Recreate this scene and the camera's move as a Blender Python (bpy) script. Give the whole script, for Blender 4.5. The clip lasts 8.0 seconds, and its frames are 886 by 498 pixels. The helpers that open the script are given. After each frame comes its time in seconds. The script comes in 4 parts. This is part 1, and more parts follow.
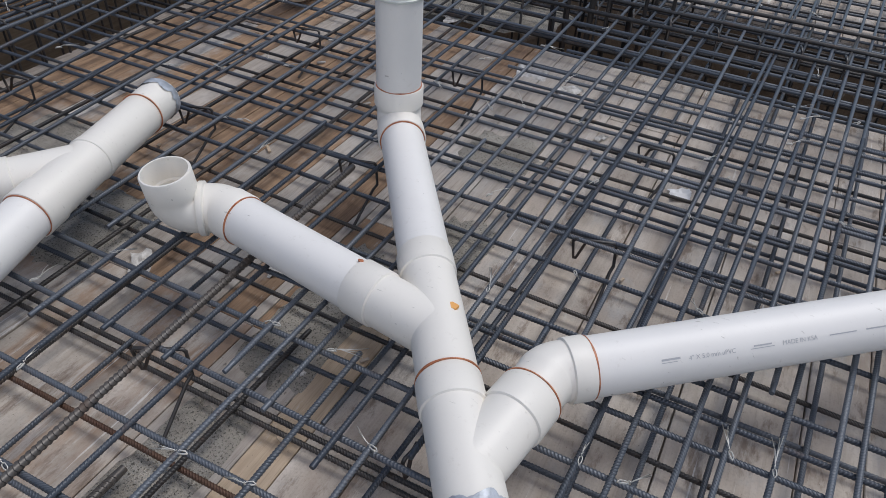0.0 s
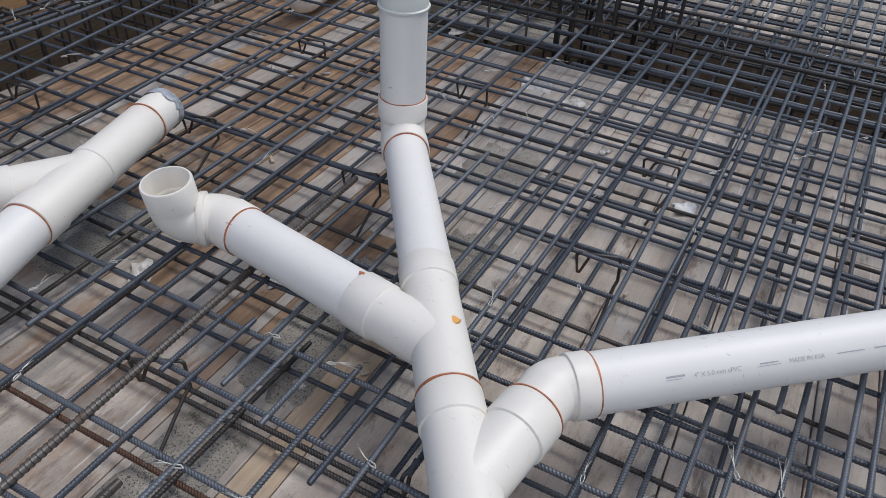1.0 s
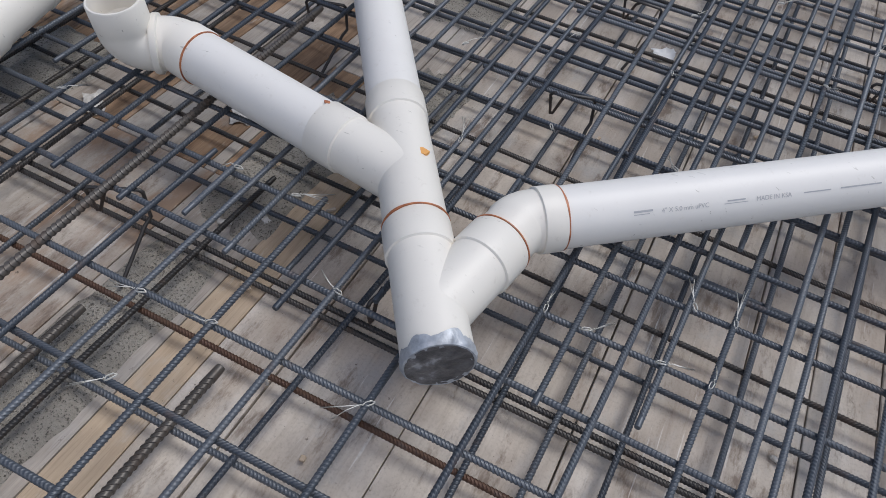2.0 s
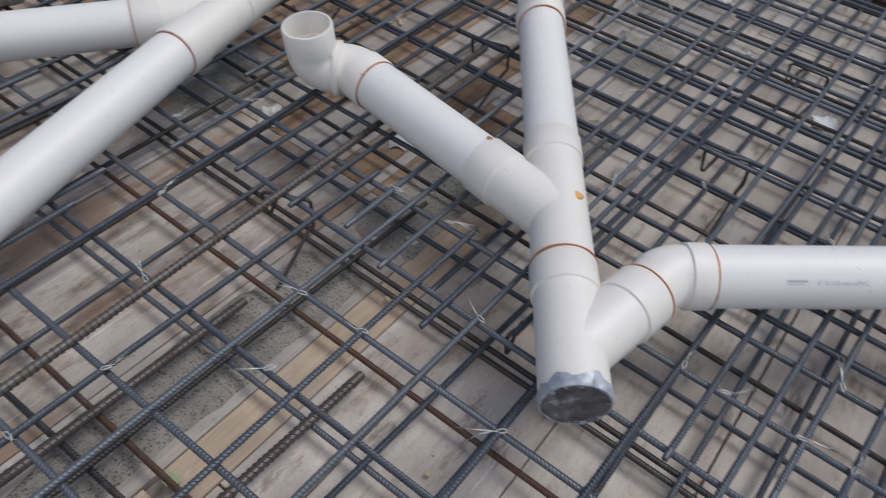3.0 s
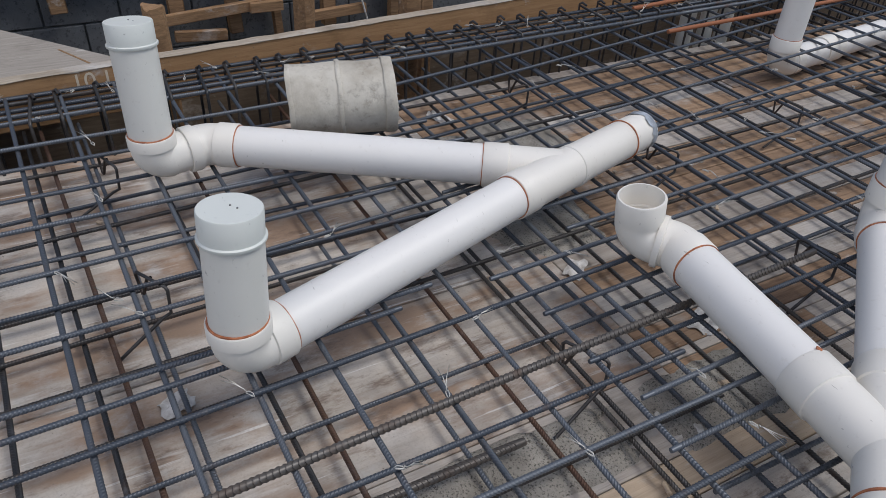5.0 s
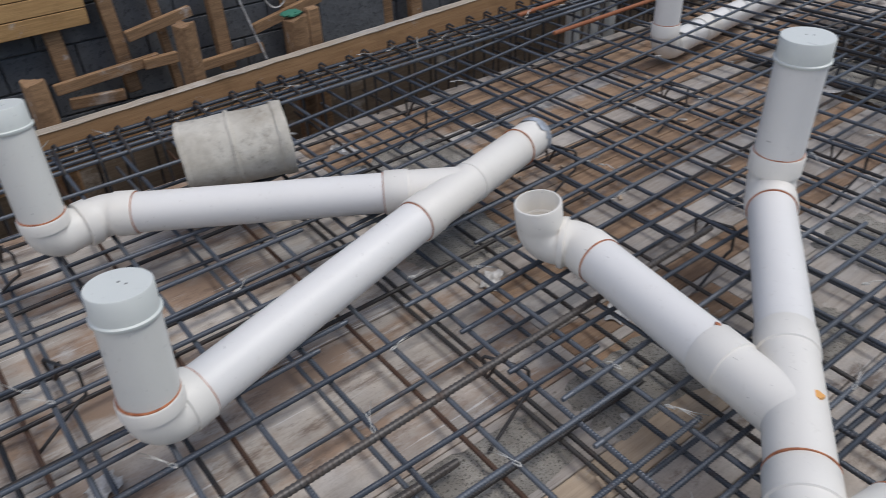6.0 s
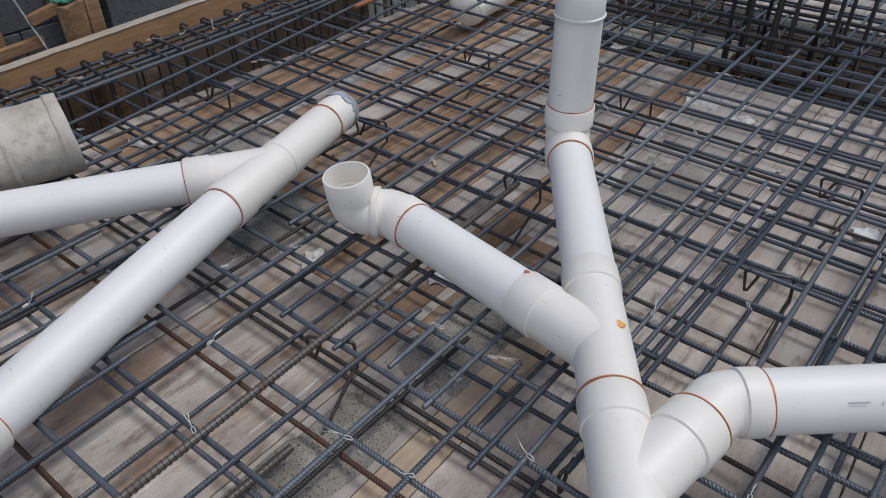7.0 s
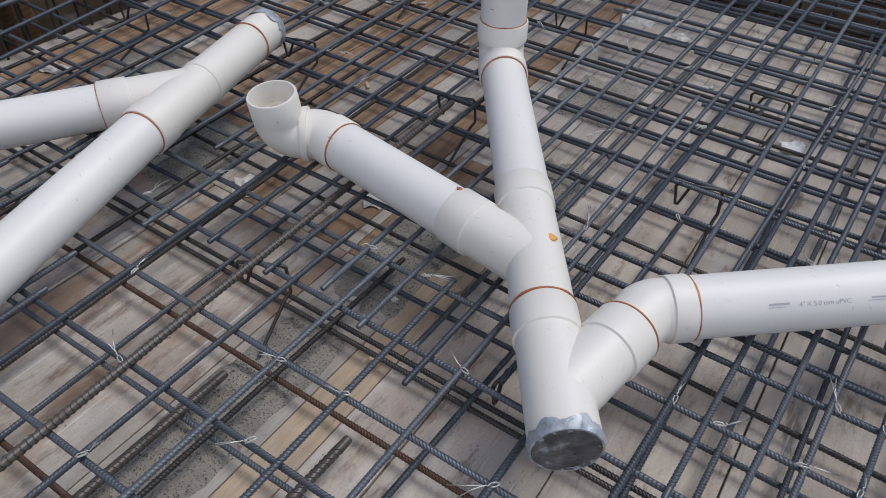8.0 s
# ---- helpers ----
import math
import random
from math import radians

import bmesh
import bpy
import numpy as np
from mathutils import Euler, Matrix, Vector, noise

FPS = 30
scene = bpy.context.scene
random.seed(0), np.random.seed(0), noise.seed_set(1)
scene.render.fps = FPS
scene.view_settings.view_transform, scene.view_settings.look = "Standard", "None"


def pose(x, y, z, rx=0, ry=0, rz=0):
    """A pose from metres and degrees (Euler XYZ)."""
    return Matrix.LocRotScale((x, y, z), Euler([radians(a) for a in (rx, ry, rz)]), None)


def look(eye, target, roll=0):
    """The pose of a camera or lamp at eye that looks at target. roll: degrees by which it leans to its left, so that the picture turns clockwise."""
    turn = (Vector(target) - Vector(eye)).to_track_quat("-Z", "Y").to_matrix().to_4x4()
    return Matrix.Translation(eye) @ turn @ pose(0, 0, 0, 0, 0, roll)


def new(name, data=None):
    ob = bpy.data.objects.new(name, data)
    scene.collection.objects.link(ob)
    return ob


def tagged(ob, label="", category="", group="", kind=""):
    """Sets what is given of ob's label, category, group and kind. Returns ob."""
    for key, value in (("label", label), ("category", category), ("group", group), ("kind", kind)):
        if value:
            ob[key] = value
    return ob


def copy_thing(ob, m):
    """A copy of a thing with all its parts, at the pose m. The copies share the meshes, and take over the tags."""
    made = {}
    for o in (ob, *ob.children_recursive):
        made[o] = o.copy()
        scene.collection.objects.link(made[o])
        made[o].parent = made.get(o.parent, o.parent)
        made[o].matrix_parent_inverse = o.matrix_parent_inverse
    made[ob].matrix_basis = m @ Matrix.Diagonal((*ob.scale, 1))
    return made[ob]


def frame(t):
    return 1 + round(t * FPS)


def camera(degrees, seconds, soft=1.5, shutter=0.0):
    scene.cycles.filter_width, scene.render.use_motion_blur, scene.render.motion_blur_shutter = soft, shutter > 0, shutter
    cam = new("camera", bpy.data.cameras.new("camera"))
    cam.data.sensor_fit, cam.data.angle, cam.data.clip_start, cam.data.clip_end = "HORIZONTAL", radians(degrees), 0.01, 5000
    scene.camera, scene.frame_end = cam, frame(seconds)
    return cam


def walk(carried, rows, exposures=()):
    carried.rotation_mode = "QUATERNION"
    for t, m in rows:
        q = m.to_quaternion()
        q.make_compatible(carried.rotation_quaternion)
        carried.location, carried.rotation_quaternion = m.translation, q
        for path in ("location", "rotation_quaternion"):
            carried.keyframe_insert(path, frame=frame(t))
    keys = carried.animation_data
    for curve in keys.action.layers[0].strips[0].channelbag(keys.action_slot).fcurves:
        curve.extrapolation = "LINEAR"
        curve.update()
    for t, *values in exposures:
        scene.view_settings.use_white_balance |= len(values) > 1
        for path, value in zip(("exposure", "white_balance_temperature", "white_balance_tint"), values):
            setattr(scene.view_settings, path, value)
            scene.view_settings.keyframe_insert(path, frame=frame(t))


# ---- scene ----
cam = camera(63.5, 8.0, soft=0.4, shutter=0.22)
PATH = [
    (0, (0.078, 0.291, 1.158), (-0.584, 1.699, -0.098), 3.5),
    (0.5, (0.077, 0.3, 1.16), (-0.593, 1.717, -0.081), 3.8),
    (1, (0.076, 0.305, 1.152), (-0.607, 1.724, -0.08), 3.7),
    (1.2, (0.0694, 0.2993, 1.147), (-0.5684, 1.6821, -0.1434), 5.02),
    (1.3, (0.067, 0.3015, 1.13), (-0.529, 1.6515, -0.211), 5.9),
    (1.5, (0.0874, 0.3068, 1.099), (-0.4354, 1.5906, -0.3414), 6.82),
    (1.7, (0.092, 0.304, 1.086), (-0.378, 1.547, -0.409), 8.1),
    (2.8, (0.059, 0.239, 1.104), (-0.568, 1.423, -0.381), 7.2),
    (3, (0.043, 0.226, 1.114), (-0.717, 1.366, -0.342), 6.1),
    (3.5, (0.005, 0.172, 1.111), (-1.015, 1.231, -0.245), 5.4),
    (4, (-0.027, 0.136, 1.114), (-1.265, 1.066, -0.152), 4.8),
    (4.5, (-0.044, 0.111, 1.12), (-1.404, 0.948, -0.083), 4.5),
    (4.7, (-0.043, 0.106, 1.122), (-1.414, 0.94, -0.071), 4.5),
    (5.8, (-0.016, 0.149, 1.174), (-1.397, 1.007, 0.011), -1.7),
    (6, (0.003, 0.182, 1.169), (-1.323, 1.139, 0.018), -2.5),
    (6.5, (0.033, 0.226, 1.161), (-1.101, 1.427, 0.033), -1.4),
    (7, (0.044, 0.231, 1.138), (-0.962, 1.476, -0.062), -0.5),
    (7.5, (0.053, 0.238, 1.117), (-0.854, 1.465, -0.175), 0.7),
    (8, (0.068, 0.245, 1.101), (-0.749, 1.485, -0.239), 1.4),
]
walk(cam, [(t, look(eye, target, roll)) for t, eye, target, roll in PATH],
     [(0, 0.14), (1, 0.2), (1.7, 0.17), (2.8, 0.07), (4, 0.06), (4.7, 0.12), (6, 0.15), (7, 0.12), (8, 0.1)])

# ---- world and light: a bright overcast sky ----
world = bpy.data.worlds.new("overcast_sky")
scene.world = world
world.use_nodes = True
wn = world.node_tree.nodes
sky = wn.new("ShaderNodeTexSky")
sky.sky_type, sky.sun_disc = "NISHITA", False
sky.sun_elevation, sky.sun_rotation = radians(58), radians(150)
sky.air_density, sky.dust_density, sky.ozone_density = 1.0, 2.0, 1.0
world.node_tree.links.new(sky.outputs[0], wn["Background"].inputs["Color"])
wn["Background"].inputs["Strength"].default_value = 0.106
sun_data = bpy.data.lights.new("sun", "SUN")
sun_data.energy, sun_data.angle, sun_data.color = 1.82, radians(32), (1.0, 0.972, 0.945)
sun = new("sun", sun_data)
sun.matrix_world = look((0.9, 1.56, 2.9), (0, 0, 0))


# ---- materials ----
def mat(name, base, rough=0.6, metal=0.0, spec=0.5):
    m = bpy.data.materials.new(name)
    m.use_nodes = True
    b = m.node_tree.nodes["Principled BSDF"]
    b.inputs["Base Color"].default_value = (*base, 1)
    b.inputs["Roughness"].default_value = rough
    b.inputs["Metallic"].default_value = metal
    b.inputs["Specular IOR Level"].default_value = spec
    return m


def node(m, kind, **settings):
    n = m.node_tree.nodes.new(kind)
    for key, value in settings.items():
        n.inputs[key].default_value = value
    return n


def link(m, a, b):
    m.node_tree.links.new(a, b)


def coords(m, scale, space="Object"):
    tc = m.node_tree.nodes.new("ShaderNodeTexCoord")
    mp = m.node_tree.nodes.new("ShaderNodeMapping")
    mp.inputs["Scale"].default_value = scale
    link(m, tc.outputs[space], mp.inputs["Vector"])
    return mp.outputs[0]


def ramp(m, fac, stops):
    r = m.node_tree.nodes.new("ShaderNodeValToRGB")
    el = r.color_ramp.elements
    while len(el) < len(stops):
        el.new(0.5)
    for e, (at, c) in zip(el, stops):
        e.position, e.color = at, (*c, 1)
    link(m, fac, r.inputs[0])
    return r.outputs[0]


def mixed(m, fac, a, b, blend="MIX"):
    x = m.node_tree.nodes.new("ShaderNodeMix")
    x.data_type, x.blend_type = "RGBA", blend
    for value, i in ((fac, 0), (a, 6), (b, 7)):
        if hasattr(value, "is_linked"):
            link(m, value, x.inputs[i])
        elif i:
            x.inputs[i].default_value = (*value, 1)
        else:
            x.inputs[i].default_value = value
    return x.outputs[2]


def noise_of(m, vec, scale, detail=6.0, rough=0.6):
    n = node(m, "ShaderNodeTexNoise", Scale=scale, Detail=detail, Roughness=rough)
    link(m, vec, n.inputs["Vector"])
    return n.outputs["Fac"]


def bump(m, height, strength=0.3, dist=0.002):
    b = node(m, "ShaderNodeBump", Strength=strength, Distance=dist)
    link(m, height, b.inputs["Height"])
    link(m, b.outputs[0], m.node_tree.nodes["Principled BSDF"].inputs["Normal"])


def paint(m, colour):
    link(m, colour, m.node_tree.nodes["Principled BSDF"].inputs["Base Color"])


def plastic(name, base, dirt, rough):
    m = mat(name, base, rough)
    v = coords(m, (1, 1, 1))
    big = noise_of(m, v, 7, 5)
    fine = noise_of(m, v, 55, 6, 0.7)
    c = mixed(m, ramp(m, big, [(0.4, (0, 0, 0)), (0.75, (0.55, 0.55, 0.55))]), base, tuple(x * 0.93 for x in base))
    c = mixed(m, ramp(m, fine, [(0.6, (0, 0, 0)), (0.76, (0.5, 0.5, 0.5))]), c, dirt)
    sc = m.node_tree.nodes.new("ShaderNodeMapping")
    sc.inputs["Scale"].default_value = (14, 60, 30)
    sc.inputs["Rotation"].default_value = (0.4, 0.2, 0.7)
    link(m, v, sc.inputs["Vector"])
    scuff = ramp(m, noise_of(m, sc.outputs[0], 2.2, 4, 0.6), [(0.685, (0, 0, 0)), (0.73, (0.6, 0.6, 0.6))])
    paint(m, mixed(m, scuff, c, tuple(x * 0.5 for x in dirt)))
    bump(m, fine, 0.12, 0.001)
    return m


PIPE = plastic("white_pipe_plastic", (0.775, 0.76, 0.732), (0.6, 0.57, 0.52), 0.46)
FITTING = plastic("cream_fitting_plastic", (0.78, 0.75, 0.69), (0.58, 0.54, 0.48), 0.46)
RISER = plastic("grey_riser_plastic", (0.7, 0.695, 0.65), (0.5, 0.48, 0.44), 0.42)
CAPM = plastic("pale_cap_plastic", (0.66, 0.685, 0.65), (0.5, 0.52, 0.5), 0.42)
CEMENTED = mat("cement_caked_plastic", (0.55, 0.53, 0.48), 0.9)
v = coords(CEMENTED, (1, 1, 1))
c1 = ramp(CEMENTED, noise_of(CEMENTED, v, 9, 8, 0.65), [(0.3, (0.34, 0.305, 0.25)), (0.6, (0.55, 0.52, 0.455))])
c1 = mixed(CEMENTED, ramp(CEMENTED, noise_of(CEMENTED, v, 16, 9, 0.75), [(0.54, (0, 0, 0)), (0.7, (0.8, 0.8, 0.8))]), c1, (0.2, 0.175, 0.145))
paint(CEMENTED, c1)
bump(CEMENTED, noise_of(CEMENTED, v, 40, 8, 0.7), 0.7, 0.004)
GLUE = mat("orange_pipe_cement", (0.5, 0.13, 0.03), 0.4)
paint(GLUE, ramp(GLUE, noise_of(GLUE, coords(GLUE, (1, 1, 1)), 60), [(0.35, (0.27, 0.085, 0.035)), (0.65, (0.52, 0.2, 0.09))]))
TAPE = mat("silver_duct_tape", (0.3, 0.32, 0.35), 0.42, 0.3)
v = coords(TAPE, (1, 1, 1))
paint(TAPE, ramp(TAPE, noise_of(TAPE, v, 30), [(0.35, (0.27, 0.295, 0.33)), (0.65, (0.55, 0.585, 0.64))]))
bump(TAPE, noise_of(TAPE, v, 45), 0.8, 0.004)
PLUG = mat("crumpled_tape_face", (0.2, 0.205, 0.215), 0.38, 0.2)
v = coords(PLUG, (1, 1, 1))
paint(PLUG, ramp(PLUG, noise_of(PLUG, v, 38, 5, 0.6), [(0.42, (0.075, 0.075, 0.08)), (0.6, (0.15, 0.15, 0.158)), (0.7, (0.36, 0.37, 0.4))]))
bump(PLUG, noise_of(PLUG, v, 70, 4), 0.8, 0.004)
SMEAR = mat("bright_orange_cement", (0.8, 0.4, 0.12), 0.4)
GREEN_PAINT = mat("faded_green_paint", (0.3, 0.4, 0.22), 0.8)
WHITE = mat("clean_white_scrap", (0.78, 0.79, 0.8), 0.6)
CHALK = mat("chalk", (0.6, 0.52, 0.41), 0.9)
ORANGE_STEEL = mat("orange_rust_steel", (0.3, 0.11, 0.05), 0.8)
INK = mat("grey_print", (0.42, 0.43, 0.45), 0.6)
PAPER = mat("pale_scrap", (0.58, 0.57, 0.54), 0.8)
paint(PAPER, ramp(PAPER, noise_of(PAPER, coords(PAPER, (1, 1, 1)), 40, 6), [(0.35, (0.36, 0.34, 0.31)), (0.6, (0.66, 0.65, 0.63))]))
WIRE = mat("tie_wire", (0.62, 0.61, 0.57), 0.45, 0.4)


def steel(name, a, b, rust):
    m = mat(name, a, 0.45, 0.25, 0.5)
    v = coords(m, (1, 1, 1))
    info = m.node_tree.nodes.new("ShaderNodeObjectInfo")
    c = mixed(m, info.outputs["Random"], a, b)
    spots = ramp(m, noise_of(m, v, 9, 7, 0.65), [(0.58 - 0.22 * rust, (0, 0, 0)), (0.8 - 0.2 * rust, (1, 1, 1))])
    c = mixed(m, spots, c, (0.1, 0.058, 0.038))
    dust = ramp(m, noise_of(m, v, 40, 6), [(0.55, (0, 0, 0)), (0.8, (0.4, 0.4, 0.4))])
    paint(m, mixed(m, dust, c, (0.17, 0.175, 0.18)))
    r = m.node_tree.nodes.new("ShaderNodeMapRange")
    r.inputs[3].default_value, r.inputs[4].default_value = 0.4, 0.85
    link(m, spots, r.inputs[0])
    link(m, r.outputs[0], m.node_tree.nodes["Principled BSDF"].inputs["Roughness"])
    bump(m, noise_of(m, v, 160, 4, 0.6), 0.25, 0.0006)
    return m


STEEL = steel("blue_grey_steel", (0.046, 0.056, 0.073), (0.115, 0.13, 0.152), 0.12)
DULL = steel("dull_brown_steel", (0.022, 0.024, 0.028), (0.055, 0.05, 0.047), 0.25)
THICK = steel("worn_thick_steel", (0.075, 0.07, 0.066), (0.12, 0.105, 0.093), 0.3)
RUST = steel("rusty_steel", (0.07, 0.04, 0.028), (0.11, 0.055, 0.035), 0.8)


def timber(name, dark, light, cement, spec=0.3):
    m = mat(name, light, 0.8, 0, spec)
    info = m.node_tree.nodes.new("ShaderNodeObjectInfo")
    tc = m.node_tree.nodes.new("ShaderNodeTexCoord")
    add = m.node_tree.nodes.new("ShaderNodeVectorMath")
    mul = m.node_tree.nodes.new("ShaderNodeVectorMath")
    mul.operation = "SCALE"
    mul.inputs[0].default_value = (7.3, 3.1, 5.7)
    link(m, info.outputs["Random"], mul.inputs["Scale"])
    link(m, tc.outputs["Object"], add.inputs[0])
    link(m, mul.outputs[0], add.inputs[1])
    mp = m.node_tree.nodes.new("ShaderNodeMapping")
    mp.inputs["Scale"].default_value = (9, 0.7, 9)
    link(m, add.outputs[0], mp.inputs["Vector"])
    grain = noise_of(m, mp.outputs[0], 9, 8, 0.65)
    c = ramp(m, grain, [(0.3, dark), (0.7, light)])
    c = mixed(m, 0.3, c, ramp(m, info.outputs["Random"], [(0.0, dark), (0.5, light), (1.0, tuple(x * 1.25 for x in light))]))
    patch = noise_of(m, coords(m, (1, 0.55, 1), "Generated" if cement < 0 else "Object"), 3.2, 8, 0.68)
    patch_w = m.node_tree.nodes.new("ShaderNodeNewGeometry")
    pw = m.node_tree.nodes.new("ShaderNodeMapping")
    pw.inputs["Scale"].default_value = (1.0, 0.6, 1.0)
    link(m, patch_w.outputs["Position"], pw.inputs["Vector"])
    stain = noise_of(m, pw.outputs[0], 4.5, 9, 0.7)
    spill = ramp(m, stain, [(0.62 - 0.3 * abs(cement), (0, 0, 0)), (0.8 - 0.25 * abs(cement), (1, 1, 1))])
    c = mixed(m, spill, c, ramp(m, patch, [(0.3, (0.26, 0.245, 0.23)), (0.7, (0.68, 0.65, 0.61))]))
    wet = ramp(m, noise_of(m, pw.outputs[0], 6, 8, 0.65), [(0.55, (0, 0, 0)), (0.72, (0.65, 0.65, 0.65))])
    c = mixed(m, wet, c, tuple(x * 0.55 for x in dark))
    sm = m.node_tree.nodes.new("ShaderNodeMapping")
    sm.inputs["Scale"].default_value = (3.0, 0.8, 1.0)
    sm.inputs["Rotation"].default_value = (0, 0, 0.25)
    link(m, patch_w.outputs["Position"], sm.inputs["Vector"])
    streak = ramp(m, noise_of(m, sm.outputs[0], 7, 9, 0.72), [(0.6, (0, 0, 0)), (0.68, (0.55, 0.55, 0.55))])
    c = mixed(m, streak, c, (0.6, 0.58, 0.55))
    fm = m.node_tree.nodes.new("ShaderNodeMapping")
    fm.inputs["Scale"].default_value = (60, 1.6, 60)
    link(m, add.outputs[0], fm.inputs["Vector"])
    fibre = noise_of(m, fm.outputs[0], 5, 6, 0.7)
    c = mixed(m, ramp(m, fibre, [(0.52, (0, 0, 0)), (0.7, (0.5, 0.5, 0.5))]), c, tuple(x * 0.6 for x in dark))
    speck = ramp(m, noise_of(m, pw.outputs[0], 90, 4, 0.7), [(0.66, (0, 0, 0)), (0.72, (0.8, 0.8, 0.8))])
    paint(m, mixed(m, speck, c, (0.12, 0.11, 0.1)))
    bump(m, fibre, 0.4, 0.002)
    return m


DECK_GREY = timber("cement_washed_deck_board", (0.24, 0.205, 0.175), (0.5, 0.45, 0.4), 0.5)
DECK_BROWN = timber("brown_deck_board", (0.18, 0.112, 0.07), (0.44, 0.3, 0.195), 0.28)
DECK_FRESH = timber("pale_deck_board", (0.4, 0.31, 0.22), (0.6, 0.48, 0.36), 0.1)


def stained_ply(name, tone=1.0, brown=1.0, streak=0.57):
    """Old formwork ply: grey-beige, with brown stains, cement wash, scrapes and dark spots."""
    m = mat(name, (0.45, 0.4, 0.34), 0.75, 0, 0.35)
    g = m.node_tree.nodes.new("ShaderNodeNewGeometry")

    def field(scale, turn, size, detail=8, rough=0.65):
        mp = m.node_tree.nodes.new("ShaderNodeMapping")
        mp.inputs["Scale"].default_value = scale
        mp.inputs["Rotation"].default_value = (0, 0, turn)
        link(m, g.outputs["Position"], mp.inputs["Vector"])
        return noise_of(m, mp.outputs[0], size, detail, rough)

    grain = field((40, 1.5, 10), 0.35, 2.2, 7, 0.7)
    c = ramp(m, field((2.6, 1.0, 1), 0.35, 3.0, 9, 0.62), [(0.3, (0.3 * tone, 0.26 * tone, 0.225 * tone)), (0.5, (0.45 * tone, 0.405 * tone, 0.355 * tone)), (0.7, (0.58 * tone, 0.54 * tone, 0.495 * tone))])
    c = mixed(m, ramp(m, field((3.2, 1.0, 1), 0.3, 2.3, 8, 0.6), [(0.45, (0, 0, 0)), (0.58, (0.75 * brown, 0.8 * brown, 0.8 * brown))]), c, (0.32, 0.22, 0.155))
    c = mixed(m, ramp(m, grain, [(0.5, (0, 0, 0)), (0.72, (0.35, 0.35, 0.35))]), c, (0.24, 0.185, 0.14))
    c = mixed(m, ramp(m, field((1.6, 1.0, 1), 0.0, 4.2, 10, 0.72), [(0.53, (0, 0, 0)), (0.66, (0.8, 0.8, 0.8))]), c, (0.47, 0.455, 0.435))
    c = mixed(m, ramp(m, field((3, 1.0, 1), 0.5, 5.0, 10, 0.75), [(0.53, (0, 0, 0)), (0.63, (0.75, 0.75, 0.75))]), c, (0.17, 0.12, 0.09))
    c = mixed(m, ramp(m, field((9, 0.9, 1), 0.55, 3.4, 9, 0.7), [(streak, (0, 0, 0)), (streak + 0.08, (0.5, 0.5, 0.5))]), c, (0.66, 0.64, 0.61))
    c = mixed(m, ramp(m, field((30, 1.1, 1), 0.75, 2.0, 6, 0.6), [(0.635, (0, 0, 0)), (0.67, (0.75, 0.75, 0.75))]), c, (0.76, 0.74, 0.71))
    c = mixed(m, ramp(m, field((1, 1, 1), 0.0, 75, 4, 0.7), [(0.67, (0, 0, 0)), (0.72, (0.8, 0.8, 0.8))]), c, (0.1, 0.08, 0.065))
    c = mixed(m, ramp(m, field((1, 1, 1), 0.0, 190, 3, 0.7), [(0.5, (0, 0, 0)), (0.72, (0.3, 0.3, 0.3))]), c, (0.22, 0.185, 0.15))
    paint(m, c)
    bump(m, grain, 0.35, 0.002)
    return m


DECK_PLY = stained_ply("stained_ply", 1.1, 1.2, 0.57)
DECK_PALE = stained_ply("pale_washed_ply", 1.24, 0.3, 0.6)
FORM = timber("form_timber", (0.25, 0.135, 0.062), (0.42, 0.25, 0.125), 0.02)
PROP = timber("weathered_prop_timber", (0.1, 0.055, 0.03), (0.39, 0.24, 0.13), 0.08)
PLANK = timber("yellow_sawn_plank", (0.34, 0.19, 0.075), (0.58, 0.36, 0.16), 0.02)
# trough timber: the shade down in the trench is put into its colour
SHADED_TROUGH = timber("shade_toned_trough_timber", (0.11, 0.085, 0.062), (0.24, 0.185, 0.135), 0.2)
EDGE = timber("pale_sawn_edge", (0.26, 0.21, 0.16), (0.48, 0.42, 0.34), 0.4)


def rough_cement(name, a, b, scale, pit=7, dark=0.3):
    m = mat(name, a, 0.95, 0, 0.2)
    v = coords(m, (1, 1, 1))
    n1, n2 = noise_of(m, v, scale, 8, 0.7), noise_of(m, v, scale * pit, 6, 0.68)
    c = ramp(m, n1, [(0.3, a), (0.7, b)])
    paint(m, mixed(m, ramp(m, n2, [(0.54, (0, 0, 0)), (0.61, (0.85, 0.85, 0.85))]), c, tuple(x * dark for x in a)))
    bump(m, n2, 1.0, 0.006)
    return m


CEMENT = rough_cement("spilled_cement", (0.24, 0.22, 0.188), (0.5, 0.47, 0.42), 8, 26, 0.28)
BLOCK = rough_cement("concrete_block", (0.1, 0.105, 0.11), (0.16, 0.165, 0.17), 5, 9, 0.7)
MORTAR = rough_cement("mortar", (0.09, 0.09, 0.087), (0.14, 0.14, 0.135), 8, 9, 0.7)
EARTH = rough_cement("dark_earth", (0.07, 0.06, 0.05), (0.13, 0.11, 0.09), 4)


# ---- mesh helpers ----
def part(name, bm, material, parent=None, label="", smooth=True):
    me = bpy.data.meshes.new(name)
    bm.normal_update()
    bm.to_mesh(me)
    bm.free()
    me.materials.append(material)
    if smooth:
        me.polygons.foreach_set("use_smooth", [True] * len(me.polygons))
        me.set_sharp_from_angle(angle=radians(38))
    ob = new(name, me)
    ob.parent = parent
    return tagged(ob, label)


def base(name, label, category, group="", at=(0, 0, 0)):
    ob = new(name)
    ob.location = at
    return tagged(ob, label, category, group)


